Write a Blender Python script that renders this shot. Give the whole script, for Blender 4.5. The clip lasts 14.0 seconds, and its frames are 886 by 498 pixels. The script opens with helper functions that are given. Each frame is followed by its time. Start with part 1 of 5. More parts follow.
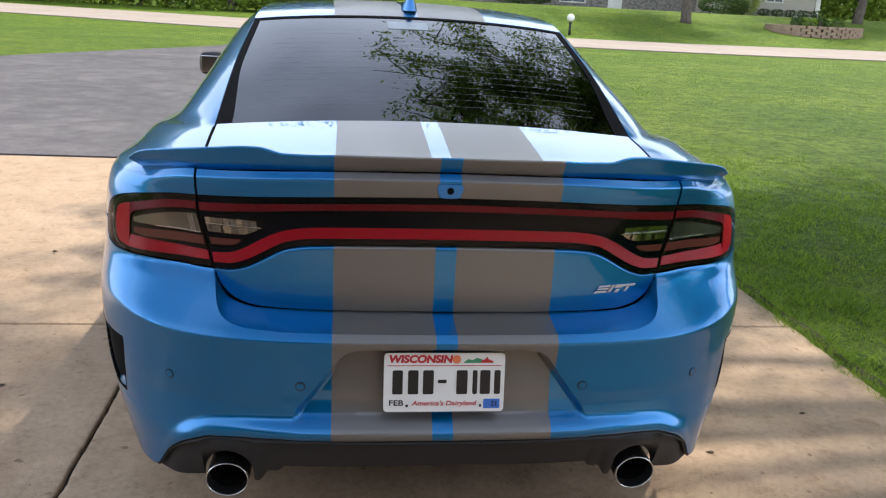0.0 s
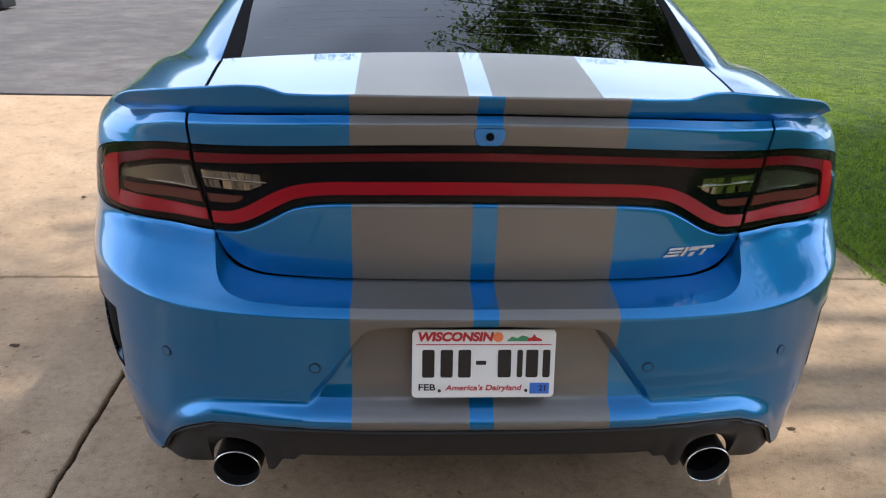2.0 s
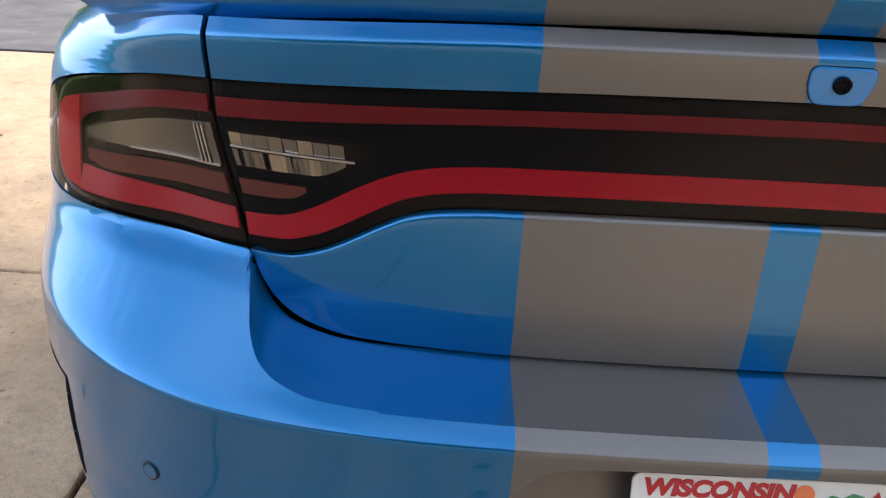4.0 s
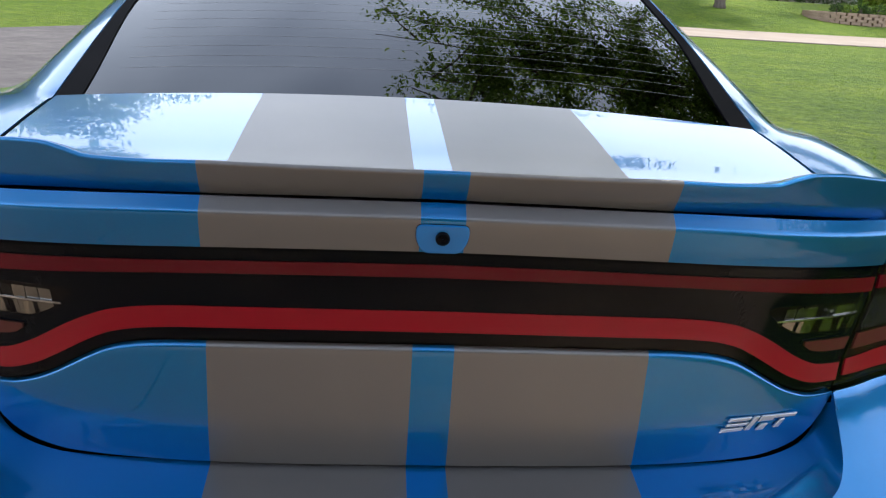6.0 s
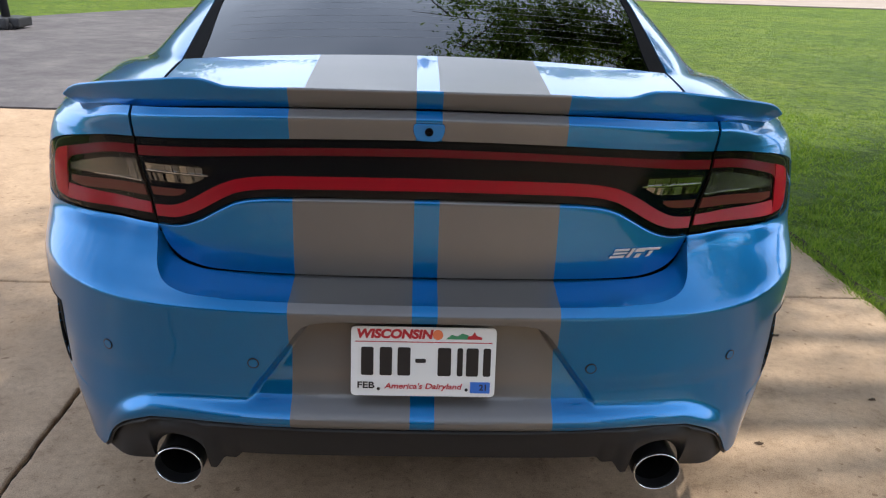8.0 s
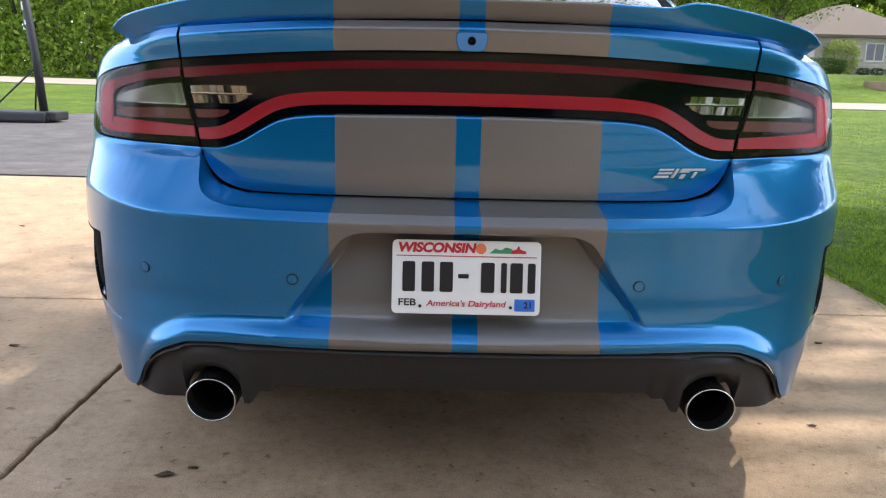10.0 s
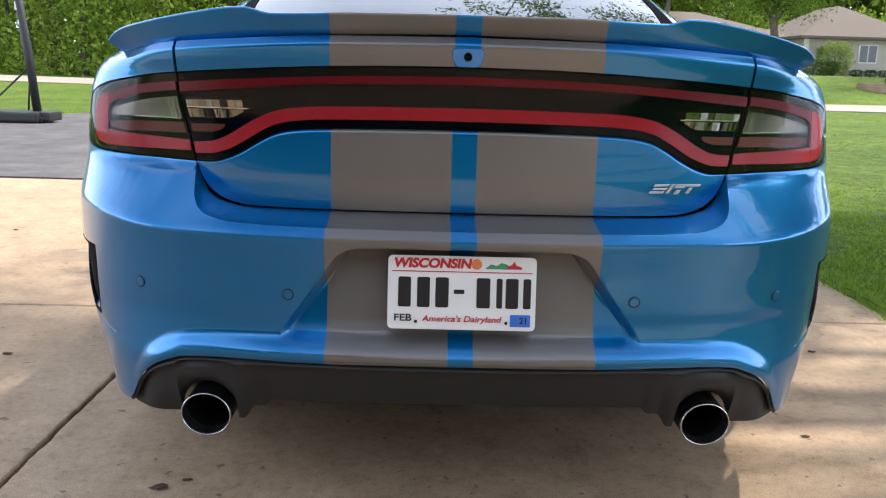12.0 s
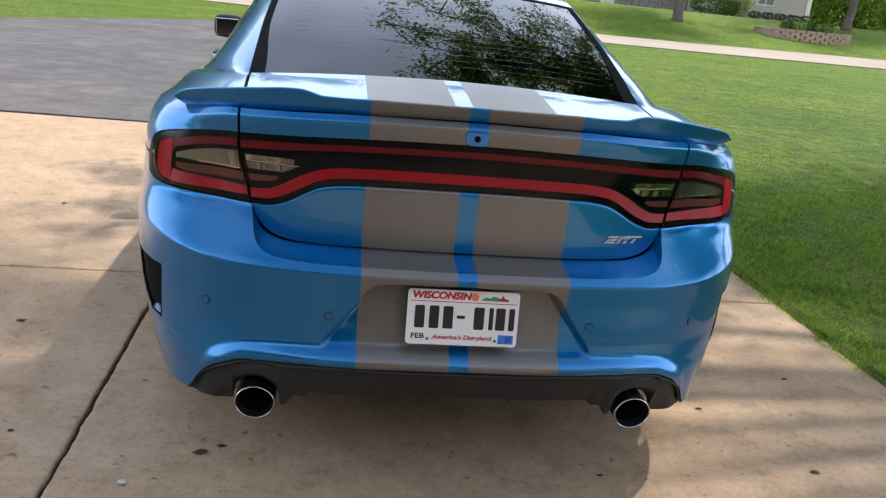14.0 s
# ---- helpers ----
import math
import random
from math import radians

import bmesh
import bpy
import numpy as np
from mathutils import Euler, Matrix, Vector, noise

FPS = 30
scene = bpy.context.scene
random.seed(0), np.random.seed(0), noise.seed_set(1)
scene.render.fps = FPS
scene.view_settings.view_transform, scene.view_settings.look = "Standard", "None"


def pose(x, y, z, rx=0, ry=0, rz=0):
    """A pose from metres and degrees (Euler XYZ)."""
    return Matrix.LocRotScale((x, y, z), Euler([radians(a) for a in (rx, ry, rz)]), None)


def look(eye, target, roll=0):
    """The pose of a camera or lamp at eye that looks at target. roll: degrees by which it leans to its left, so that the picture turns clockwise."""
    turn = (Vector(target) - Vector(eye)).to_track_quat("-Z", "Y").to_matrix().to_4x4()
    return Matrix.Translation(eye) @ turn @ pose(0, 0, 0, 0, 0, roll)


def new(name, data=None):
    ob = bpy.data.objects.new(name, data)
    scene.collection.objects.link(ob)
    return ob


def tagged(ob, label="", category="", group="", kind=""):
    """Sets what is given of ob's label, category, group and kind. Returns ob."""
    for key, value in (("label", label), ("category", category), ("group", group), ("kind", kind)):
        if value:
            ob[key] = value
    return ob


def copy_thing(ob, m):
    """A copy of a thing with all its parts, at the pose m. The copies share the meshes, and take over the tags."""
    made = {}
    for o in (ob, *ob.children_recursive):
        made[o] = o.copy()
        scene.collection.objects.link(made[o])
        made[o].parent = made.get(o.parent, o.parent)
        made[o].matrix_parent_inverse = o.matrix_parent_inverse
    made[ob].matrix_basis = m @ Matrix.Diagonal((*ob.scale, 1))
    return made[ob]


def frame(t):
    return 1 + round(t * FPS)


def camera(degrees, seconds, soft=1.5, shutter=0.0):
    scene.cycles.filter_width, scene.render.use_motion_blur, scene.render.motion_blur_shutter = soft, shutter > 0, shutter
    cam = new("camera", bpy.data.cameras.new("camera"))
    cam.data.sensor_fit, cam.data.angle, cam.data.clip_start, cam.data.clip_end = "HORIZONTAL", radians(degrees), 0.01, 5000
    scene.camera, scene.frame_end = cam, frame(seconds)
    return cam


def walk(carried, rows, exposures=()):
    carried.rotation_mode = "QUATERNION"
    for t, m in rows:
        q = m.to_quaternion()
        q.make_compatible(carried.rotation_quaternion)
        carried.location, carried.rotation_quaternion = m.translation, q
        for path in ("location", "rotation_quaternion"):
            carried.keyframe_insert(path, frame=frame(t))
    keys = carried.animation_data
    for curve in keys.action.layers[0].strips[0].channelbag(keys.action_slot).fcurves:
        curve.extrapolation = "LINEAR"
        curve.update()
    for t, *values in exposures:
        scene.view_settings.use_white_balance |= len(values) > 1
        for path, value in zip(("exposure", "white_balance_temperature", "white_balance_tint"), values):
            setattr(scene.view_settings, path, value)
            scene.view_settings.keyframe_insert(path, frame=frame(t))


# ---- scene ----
cam = camera(56.1, 14.0, soft=1.2)
PATH = [
    (0, (-0.256, -1.873, 1.498), (-0.019, 0.027, 0.922), 2.9),
    (0.5, (-0.202, -1.681, 1.495), (-0.022, 0.212, 0.875), 2.8),
    (1, (-0.2, -1.655, 1.478), (-0.041, 0.223, 0.809), 2.3),
    (1.5, (-0.191, -1.66, 1.456), (-0.048, 0.206, 0.752), 2.0),
    (2, (-0.185, -1.539, 1.446), (-0.075, 0.32, 0.718), 1.5),
    (2.5, (-0.318, -1.16, 1.354), (-0.242, 0.693, 0.607), 2.4),
    (2.7, (-0.38, -0.982, 1.314), (-0.295, 0.862, 0.544), 3.0),
    (5, (-0.336, -0.667, 1.173), (-0.352, 1.202, 0.461), 3.2),
    (5.5, (-0.222, -0.757, 1.328), (-0.062, 1.123, 0.665), 3.5),
    (6, (-0.091, -0.839, 1.338), (0.098, 1.058, 0.724), 3.7),
    (6.5, (-0.017, -0.979, 1.399), (0.14, 0.933, 0.814), 3.4),
    (7, (-0.025, -1.212, 1.446), (0.101, 0.708, 0.890), 2.6),
    (7.5, (-0.069, -1.458, 1.422), (0.044, 0.448, 0.826), 1.6),
    (8, (-0.028, -1.558, 1.39), (0.045, 0.324, 0.719), 2.0),
    (8.2, (-0.014, -1.614, 1.236), (0.045, 0.293, 0.637), 2.0),
    (10.3, (-0.074, -1.645, 0.988), (-0.056, 0.311, 0.572), 1.3),
    (10.5, (-0.076, -1.643, 0.99), (-0.054, 0.313, 0.574), 1.1),
    (11, (-0.067, -1.64, 0.995), (-0.042, 0.316, 0.576), 1.0),
    (11.5, (-0.07, -1.636, 1.003), (-0.03, 0.319, 0.581), 1.0),
    (12, (-0.071, -1.64, 1.021), (-0.036, 0.315, 0.604), 1.6),
    (12.5, (-0.089, -1.687, 1.066), (-0.046, 0.256, 0.594), 2.8),
    (13, (-0.089, -1.814, 1.24), (-0.063, 0.086, 0.617), 3.4),
    (13.2, (-0.123, -1.884, 1.316), (-0.058, 0.004, 0.661), 3.9),
    (13.5, (-0.163, -1.972, 1.373), (-0.045, -0.086, 0.718), 4.1),
    (14, (-0.381, -2.041, 1.421), (-0.098, -0.154, 0.822), 5.8),
]
walk(cam, [(t, look(eye, target, roll)) for t, eye, target, roll in PATH],
     [(0.0, 0.16), (2.5, 0.14), (5.0, 0.74), (5.5, 0.60), (6.0, 0.18), (8.0, 0.12), (10.5, 0.52), (12.0, 0.48), (13.0, 0.32), (14.0, 0.14)])

# ---- light ----
SUN_EL, SUN_AZ = radians(61), radians(56)      # azimuth from +y towards +x
sun = new("sun", bpy.data.lights.new("sun", "SUN"))
sun.data.energy, sun.data.angle, sun.data.color = 5.0, radians(0.9), (1.0, 0.955, 0.89)
sun.matrix_world = look((0, 0, 30), (-math.sin(SUN_AZ) * math.cos(SUN_EL), -math.cos(SUN_AZ) * math.cos(SUN_EL), 30 - math.sin(SUN_EL)))
world = bpy.data.worlds.new("sky")
scene.world = world
world.use_nodes = True
wn, wl = world.node_tree.nodes, world.node_tree.links
sky = wn.new("ShaderNodeTexSky")
sky.sky_type, sky.sun_disc, sky.sun_elevation, sky.sun_rotation = "NISHITA", False, SUN_EL, SUN_AZ
sky.air_density, sky.dust_density, sky.ozone_density = 1.0, 1.6, 1.0
cl_tc = wn.new("ShaderNodeTexCoord")
cl_map = wn.new("ShaderNodeMapping")
cl_map.inputs["Scale"].default_value = (1.0, 1.0, 2.2)
cl_noise = wn.new("ShaderNodeTexNoise")
cl_noise.inputs["Scale"].default_value, cl_noise.inputs["Detail"].default_value, cl_noise.inputs["Roughness"].default_value = 1.7, 3.0, 0.5
cl_ramp = wn.new("ShaderNodeValToRGB")
cl_ramp.color_ramp.elements[0].position, cl_ramp.color_ramp.elements[1].position = 0.36, 0.72
cl_mix = wn.new("ShaderNodeMix")
cl_mix.data_type = "RGBA"
cl_mix.inputs[7].default_value = (15.6, 17.4, 20.8, 1)
wl.new(cl_tc.outputs["Generated"], cl_map.inputs["Vector"])
wl.new(cl_map.outputs["Vector"], cl_noise.inputs["Vector"])
# clouds thicken towards the horizon
cl_sep, cl_low, cl_add = wn.new("ShaderNodeSeparateXYZ"), wn.new("ShaderNodeMath"), wn.new("ShaderNodeMath")
cl_low.operation, cl_add.operation = "MULTIPLY_ADD", "ADD"
cl_low.inputs[1].default_value, cl_low.inputs[2].default_value = -0.52, 0.60
wl.new(cl_tc.outputs["Generated"], cl_sep.inputs[0])
wl.new(cl_sep.outputs["Z"], cl_low.inputs[0])
cl_soft = wn.new("ShaderNodeMath")
cl_soft.operation = "MULTIPLY"
cl_soft.inputs[1].default_value = 0.5
wl.new(cl_noise.outputs["Fac"], cl_soft.inputs[0])
wl.new(cl_soft.outputs[0], cl_add.inputs[0])
wl.new(cl_low.outputs[0], cl_add.inputs[1])
wl.new(cl_add.outputs[0], cl_ramp.inputs["Fac"])
wl.new(cl_ramp.outputs["Color"], cl_mix.inputs[0])
wl.new(sky.outputs["Color"], cl_mix.inputs[6])
wl.new(cl_mix.outputs[2], wn["Background"].inputs["Color"])
wn["Background"].inputs["Strength"].default_value = 0.125
scene.view_settings.exposure = 0.10


# ---- materials ----
class Mat:
    """A small builder round a node material with one Principled shader."""

    def __init__(self, name, color, rough=0.5, metal=0.0, spec=0.5):
        self.m = bpy.data.materials.new(name)
        self.m.use_nodes = True
        self.n, self.l = self.m.node_tree.nodes, self.m.node_tree.links
        self.p = self.n["Principled BSDF"]
        self.set("Base Color", (*color, 1)).set("Roughness", rough).set("Metallic", metal).set("Specular IOR Level", spec)

    def set(self, key, value):
        self.p.inputs[key].default_value = value
        return self

    def node(self, kind, **inputs):
        nd = self.n.new(kind)
        for k, v in inputs.items():
            nd.inputs[k.replace("_", " ")].default_value = v
        return nd

    def coords(self, space="Object", scale=(1, 1, 1)):
        tc, mp = self.n.new("ShaderNodeTexCoord"), self.n.new("ShaderNodeMapping")
        mp.inputs["Scale"].default_value = scale
        self.l.new(tc.outputs[space], mp.inputs["Vector"])
        return mp.outputs["Vector"]

    def noise(self, scale, detail=4, rough=0.55, vec=None, stretch=(1, 1, 1)):
        nd = self.node("ShaderNodeTexNoise", Scale=scale, Detail=detail, Roughness=rough)
        self.l.new(vec if vec is not None else self.coords("Object", stretch), nd.inputs["Vector"])
        return nd.outputs["Fac"]

    def ramp(self, fac, stops):
        nd = self.n.new("ShaderNodeValToRGB")
        while len(nd.color_ramp.elements) < len(stops):
            nd.color_ramp.elements.new(0.5)
        for e, (pos, col) in zip(nd.color_ramp.elements, stops):
            e.position, e.color = pos, (*col, 1) if len(col) == 3 else col
        self.l.new(fac, nd.inputs["Fac"])
        return nd.outputs["Color"]

    def mix(self, fac, a, b, mode="MIX"):
        nd = self.n.new("ShaderNodeMix")
        nd.data_type, nd.blend_type = "RGBA", mode
        for sock, val in ((0, fac), (6, a), (7, b)):
            if isinstance(val, (int, float)):
                nd.inputs[sock].default_value = val
            elif isinstance(val, tuple):
                nd.inputs[sock].default_value = (*val, 1)
            else:
                self.l.new(val, nd.inputs[sock])
        return nd.outputs[2]

    def math(self, op, a, b=0.0, c=0.0):
        nd = self.n.new("ShaderNodeMath")
        nd.operation = op
        for i, val in enumerate((a, b, c)):
            if isinstance(val, (int, float)):
                nd.inputs[i].default_value = val
            else:
                self.l.new(val, nd.inputs[i])
        return nd.outputs[0]

    def to(self, key, out):
        self.l.new(out, self.p.inputs[key])
        return self

    def bump(self, height, strength=0.3, distance=0.01):
        nd = self.node("ShaderNodeBump", Strength=strength, Distance=distance)
        self.l.new(height, nd.inputs["Height"])
        self.l.new(nd.outputs["Normal"], self.p.inputs["Normal"])
        return self


def paint_material():
    """Blue metallic clear-coated paint with two matt grey racing stripes along the car."""
    k = Mat("blue_paint_striped", (0.01, 0.19, 0.56), 0.34, 0.45)
    vec = k.coords()
    sep = k.n.new("ShaderNodeSeparateXYZ")
    k.l.new(vec, sep.inputs[0])
    ax = k.math("ABSOLUTE", sep.outputs["X"])
    wide = k.math("MULTIPLY_ADD", k.math("MINIMUM", k.math("MAXIMUM", k.math("SUBTRACT", sep.outputs["Y"], 0.8), 0.0), 1.2), 0.03, 0.281)
    s = k.math("MULTIPLY", k.math("GREATER_THAN", ax, 0.0265), k.math("LESS_THAN", ax, wide))
    flake = k.noise(900, 1, 0.5, vec)
    blue = k.mix(k.math("MULTIPLY", flake, 0.5), (0.0014, 0.142, 0.375), (0.0030, 0.238, 0.575))
    grey = k.mix(k.noise(6, 4, 0.6, vec), (0.172, 0.164, 0.157), (0.205, 0.196, 0.188))
    k.to("Base Color", k.mix(s, blue, grey))
    k.to("Roughness", k.math("MULTIPLY_ADD", s, 0.10, 0.30))
    k.to("Metallic", k.math("MULTIPLY_ADD", s, -0.08, 0.70))
    k.to("Coat Weight", k.math("MULTIPLY_ADD", s, -0.62, 1.0))
    k.set("Coat IOR", 1.50).set("Specular IOR Level", 0.15)
    dust = k.math("MULTIPLY_ADD", k.noise(14, 5, 0.65, vec), 0.020, 0.004)
    k.to("Coat Roughness", k.math("MULTIPLY_ADD", s, 0.24, dust))
    return k.m


def glass_material(name, tint, rough=0.0, ior=1.52):
    k = Mat(name, tint, rough)
    k.set("Transmission Weight", 1.0).set("IOR", ior).set("Specular Tint", (0.86, 0.92, 1.0, 1))
    return k.m


def plain(name, color, rough=0.5, metal=0.0, spec=0.5, grain=120, amount=0.15, coat=0.0):
    """A plain paint, plastic or metal with a fine grain and a little unevenness."""
    k = Mat(name, color, rough, metal, spec)
    dark = tuple(c * (1 - amount) for c in color)
    light = tuple(min(1, c * (1 + amount)) for c in color)
    k.to("Base Color", k.mix(k.noise(grain * 0.05, 4), dark, light))
    k.bump(k.noise(grain * 4, 2), 0.08, 0.002)
    k.set("Coat Weight", coat).set("Coat Roughness", 0.03)
    return k.m


PAINT = paint_material()
TINTED = glass_material("dark_tinted_glass", (0.008, 0.008, 0.010), 0.0, 1.78)
BLACK_GLOSS = plain("black_gloss_lens", (0.0014, 0.0028, 0.0055), 0.06, 0, 0.08, 40, 0.3, 0.0)
SMOKED = plain("smoked_lens", (0.010, 0.007, 0.006), 0.07, 0, 0.15, 40, 0.3, 0.0)
BLACK_PLASTIC = plain("black_textured_plastic", (0.023, 0.023, 0.025), 0.5, 0, 0.3, 300, 0.2)
RUBBER = plain("black_rubber", (0.015, 0.015, 0.016), 0.75, 0, 0.3, 200, 0.2)
# near-black: soot in the exhaust bores, elsewhere shade put into the colour
SOOT_AND_SHADE = plain("soot_and_shade_black", (0.006, 0.006, 0.006), 0.9, 0, 0.1, 200, 0.3)
CHROME = plain("chrome", (0.70, 0.70, 0.71), 0.16, 1.0, 0.5, 60, 0.05)
BADGE = plain("satin_chrome", (0.62, 0.62, 0.63), 0.30, 0.7, 0.5, 60, 0.05)
TRIM = plain("black_window_trim", (0.005, 0.005, 0.006), 0.7, 0, 0.04, 200, 0.2)
ALLOY = plain("dark_alloy", (0.05, 0.05, 0.055), 0.35, 0.8, 0.5, 60, 0.1)
CABIN = plain("black_cabin_cloth", (0.012, 0.012, 0.013), 0.9, 0, 0.2, 300, 0.3)
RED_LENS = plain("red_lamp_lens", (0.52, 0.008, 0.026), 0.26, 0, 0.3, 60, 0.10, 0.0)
# darker copy of the red lens: shade on the upper strips put into the colour
SHADED_RED = plain("shaded_red_lens", (0.20, 0.0032, 0.015), 0.26, 0, 0.2, 60, 0.15, 0.0)
AMBER_LENS = plain("dull_red_lens", (0.17, 0.045, 0.036), 0.22, 0, 0.25, 60, 0.2, 0.0)


REFLECTOR = plain("mirror_reflector", (0.30, 0.29, 0.27), 0.14, 1.0, 0.5, 90, 0.15)
SILVER_LENS = plain("smoky_silver_bowl", (0.20, 0.19, 0.17), 0.22, 0.9, 0.5, 60, 0.12)


def lamp_glass_material():
    """Thin clear plastic: seen through, with a sharp gloss on it."""
    k = Mat("clear_lamp_plastic", (0.9, 0.9, 0.9), 0.0)
    glass, clear, mix = k.node("ShaderNodeBsdfGlossy", Roughness=0.015), k.node("ShaderNodeBsdfTransparent"), k.n.new("ShaderNodeMixShader")
    clear.inputs["Color"].default_value = (0.86, 0.86, 0.86, 1)
    fres = k.node("ShaderNodeFresnel", IOR=1.24)
    k.l.new(fres.outputs[0], mix.inputs[0])
    k.l.new(clear.outputs[0], mix.inputs[1])
    k.l.new(glass.outputs[0], mix.inputs[2])
    k.l.new(mix.outputs[0], k.n["Material Output"].inputs["Surface"])
    return k.m


LAMP_GLASS = lamp_glass_material()


# ---- mesh helpers ----
def lerp(a, b, t):
    return a + (b - a) * t


def smooth(a, b, v):
    t = min(1.0, max(0.0, (v - a) / (b - a)))
    return t * t * (3 - 2 * t)


def curve(points):
    """A smooth monotone curve through (x, y) points, as a function."""
    xs = [p[0] for p in points]
    ys = [p[1] for p in points]
    n = len(xs)
    d = [(ys[i + 1] - ys[i]) / (xs[i + 1] - xs[i]) for i in range(n - 1)]
    m = [d[0]] + [0.0 if d[i - 1] * d[i] <= 0 else 2 * d[i - 1] * d[i] / (d[i - 1] + d[i]) for i in range(1, n - 1)] + [d[-1]]

    def f(x):
        if x <= xs[0]:
            return ys[0]
        if x >= xs[-1]:
            return ys[-1]
        i = max(j for j in range(n - 1) if xs[j] <= x)
        h = xs[i + 1] - xs[i]
        t = (x - xs[i]) / h
        return (2 * t**3 - 3 * t * t + 1) * ys[i] + (t**3 - 2 * t * t + t) * h * m[i] + (-2 * t**3 + 3 * t * t) * ys[i + 1] + (t**3 - t * t) * h * m[i + 1]

    return f


def mesh_object(name, verts, faces, mat, parent=None, label="", shade=True):
    me = bpy.data.meshes.new(name)
    me.from_pydata([tuple(v) for v in verts], [], faces)
    me.validate()
    me.materials.append(mat)
    if shade:
        me.polygons.foreach_set("use_smooth", [True] * len(me.polygons))
    me.update()
    ob = new(name, me)
    ob.parent = parent
    return tagged(ob, label)


def part(name, bm, mat, parent, label="", shade=False):
    me = bpy.data.meshes.new(name)
    bm.to_mesh(me)
    bm.free()
    me.materials.append(mat)
    if shade:
        me.polygons.foreach_set("use_smooth", [True] * len(me.polygons))
    ob = new(name, me)
    ob.parent = parent
    return tagged(ob, label)


def grid_faces(rows, cols, base=0, flip=False, loop=False):
    out = []
    for i in range(rows - 1):
        for j in range(cols if loop else cols - 1):
            k = (j + 1) % cols
            q = (base + i * cols + j, base + i * cols + k, base + (i + 1) * cols + k, base + (i + 1) * cols + j)
            out.append(q[::-1] if flip else q)
    return out


def sheet(name, rows, mat, parent, label="", thick=0.0, flip=False, keep=None):
    """A surface through rows of points; thick gives it a real edge (a second skin behind, joined round the rim)."""
    r, c = len(rows), len(rows[0])
    verts = [Vector(p) for row in rows for p in row]
    faces = grid_faces(r, c, 0, flip)
    if keep:
        faces = [f for f in faces if keep(sum((verts[i] for i in f), Vector()) / 4)]
    if thick:
        normal = [Vector() for _ in verts]
        for f in faces:
            a, b, d = verts[f[0]], verts[f[1]], verts[f[2]]
            e = verts[f[3]]
            nn = (d - a).cross(e - b)
            for i in f:
                normal[i] += nn
        n = len(verts)
        verts = verts + [v - m.normalized() * thick if m.length else v.copy() for v, m in zip(verts, normal)]
        edges = {}
        for f in faces:
            for i in range(4):
                edges[(f[i], f[(i + 1) % 4])] = True
        rim = [(a, b) for a, b in edges if (b, a) not in edges]
        faces = faces + [tuple(i + n for i in f[::-1]) for f in faces] + [(b, a, a + n, b + n) for a, b in rim]
    ob = mesh_object(name, verts, faces, mat, parent, label)
    if thick:
        crease(ob)
    return ob


def crease(ob, angle=40):
    ob.data.set_sharp_from_angle(angle=radians(angle))


def box(bm, size, m=Matrix(), bevel=0.0):
    made = bmesh.ops.create_cube(bm, size=1, matrix=m @ Matrix.Diagonal((*size, 1)))
    if bevel:
        edges = list({e for v in made["verts"] for e in v.link_edges})
        bmesh.ops.bevel(bm, geom=edges, offset=bevel, segments=2, affect="EDGES", profile=0.6)
    return bm


def tube(path, radius, sides=10, cap=True):
    """Verts and faces of a tube along a path; radius may be one number or one per point."""
    radii = radius if isinstance(radius, (list, tuple)) else [radius] * len(path)
    path = [Vector(p) for p in path]
    verts, faces = [], []
    for i, p in enumerate(path):
        d = (path[min(i + 1, len(path) - 1)] - path[max(i - 1, 0)]).normalized()
        a = d.orthogonal().normalized() if i == 0 else (a - d * a.dot(d)).normalized()
        b = d.cross(a)
        verts += [p + radii[i] * (a * math.cos(2 * math.pi * k / sides) + b * math.sin(2 * math.pi * k / sides)) for k in range(sides)]
    faces = grid_faces(len(path), sides, 0, False, True)
    if cap:
        faces += [tuple(range(sides))[::-1], tuple(len(verts) - sides + k for k in range(sides))]
    return verts, faces


def lathe(profile, sides, axis_m):
    """Verts and faces of a turned shape: profile of (radius, along)."""
    verts = [axis_m @ Vector((r * math.cos(2 * math.pi * k / sides), r * math.sin(2 * math.pi * k / sides), z)) for r, z in profile for k in range(sides)]
    return verts, grid_faces(len(profile), sides, 0, False, True)

# ---- the car's skin: a plan outline wrapped round the tail, and depths from it ----
PLAN = {}


def plan_table(n, length, wide):
    key = (round(n, 2), round(length, 3), round(wide, 3))
    if key not in PLAN:
        pts, run = [], [0.0]
        for i in range(401):
            a = (i / 400) ** 1.6 * math.pi / 2
            pts.append((wide * math.sin(a) ** (2 / n), length * (1 - math.cos(a))))
        pts.sort()
        for p, q in zip(pts, pts[1:]):
            run.append(run[-1] + math.hypot(q[0] - p[0], q[1] - p[1]))
        PLAN[key] = (np.array(run), np.array(pts))
    return PLAN[key]


D_FACE = curve([(0.20, 0.03), (0.30, 0.026), (0.40, 0.014), (0.436, 0.018), (0.50, 0.021), (0.54, 0.016), (0.60, 0.009), (0.655, -0.001), (0.669, -0.0035), (0.6725, -0.0028), (0.677, 0.0008), (0.70, 0.024), (0.72, 0.040), (0.76, 0.064), (0.80, 0.090), (0.825, 0.104)])
SHELF_EDGE = curve([(0.0, 0.7045), (0.29, 0.7058), (0.43, 0.7085), (0.488, 0.711), (0.527, 0.7185), (0.553, 0.7303), (0.572, 0.752), (0.585, 0.785), (0.595, 0.812), (0.60, 0.83), (0.61, 0.95), (1.5, 0.95)])
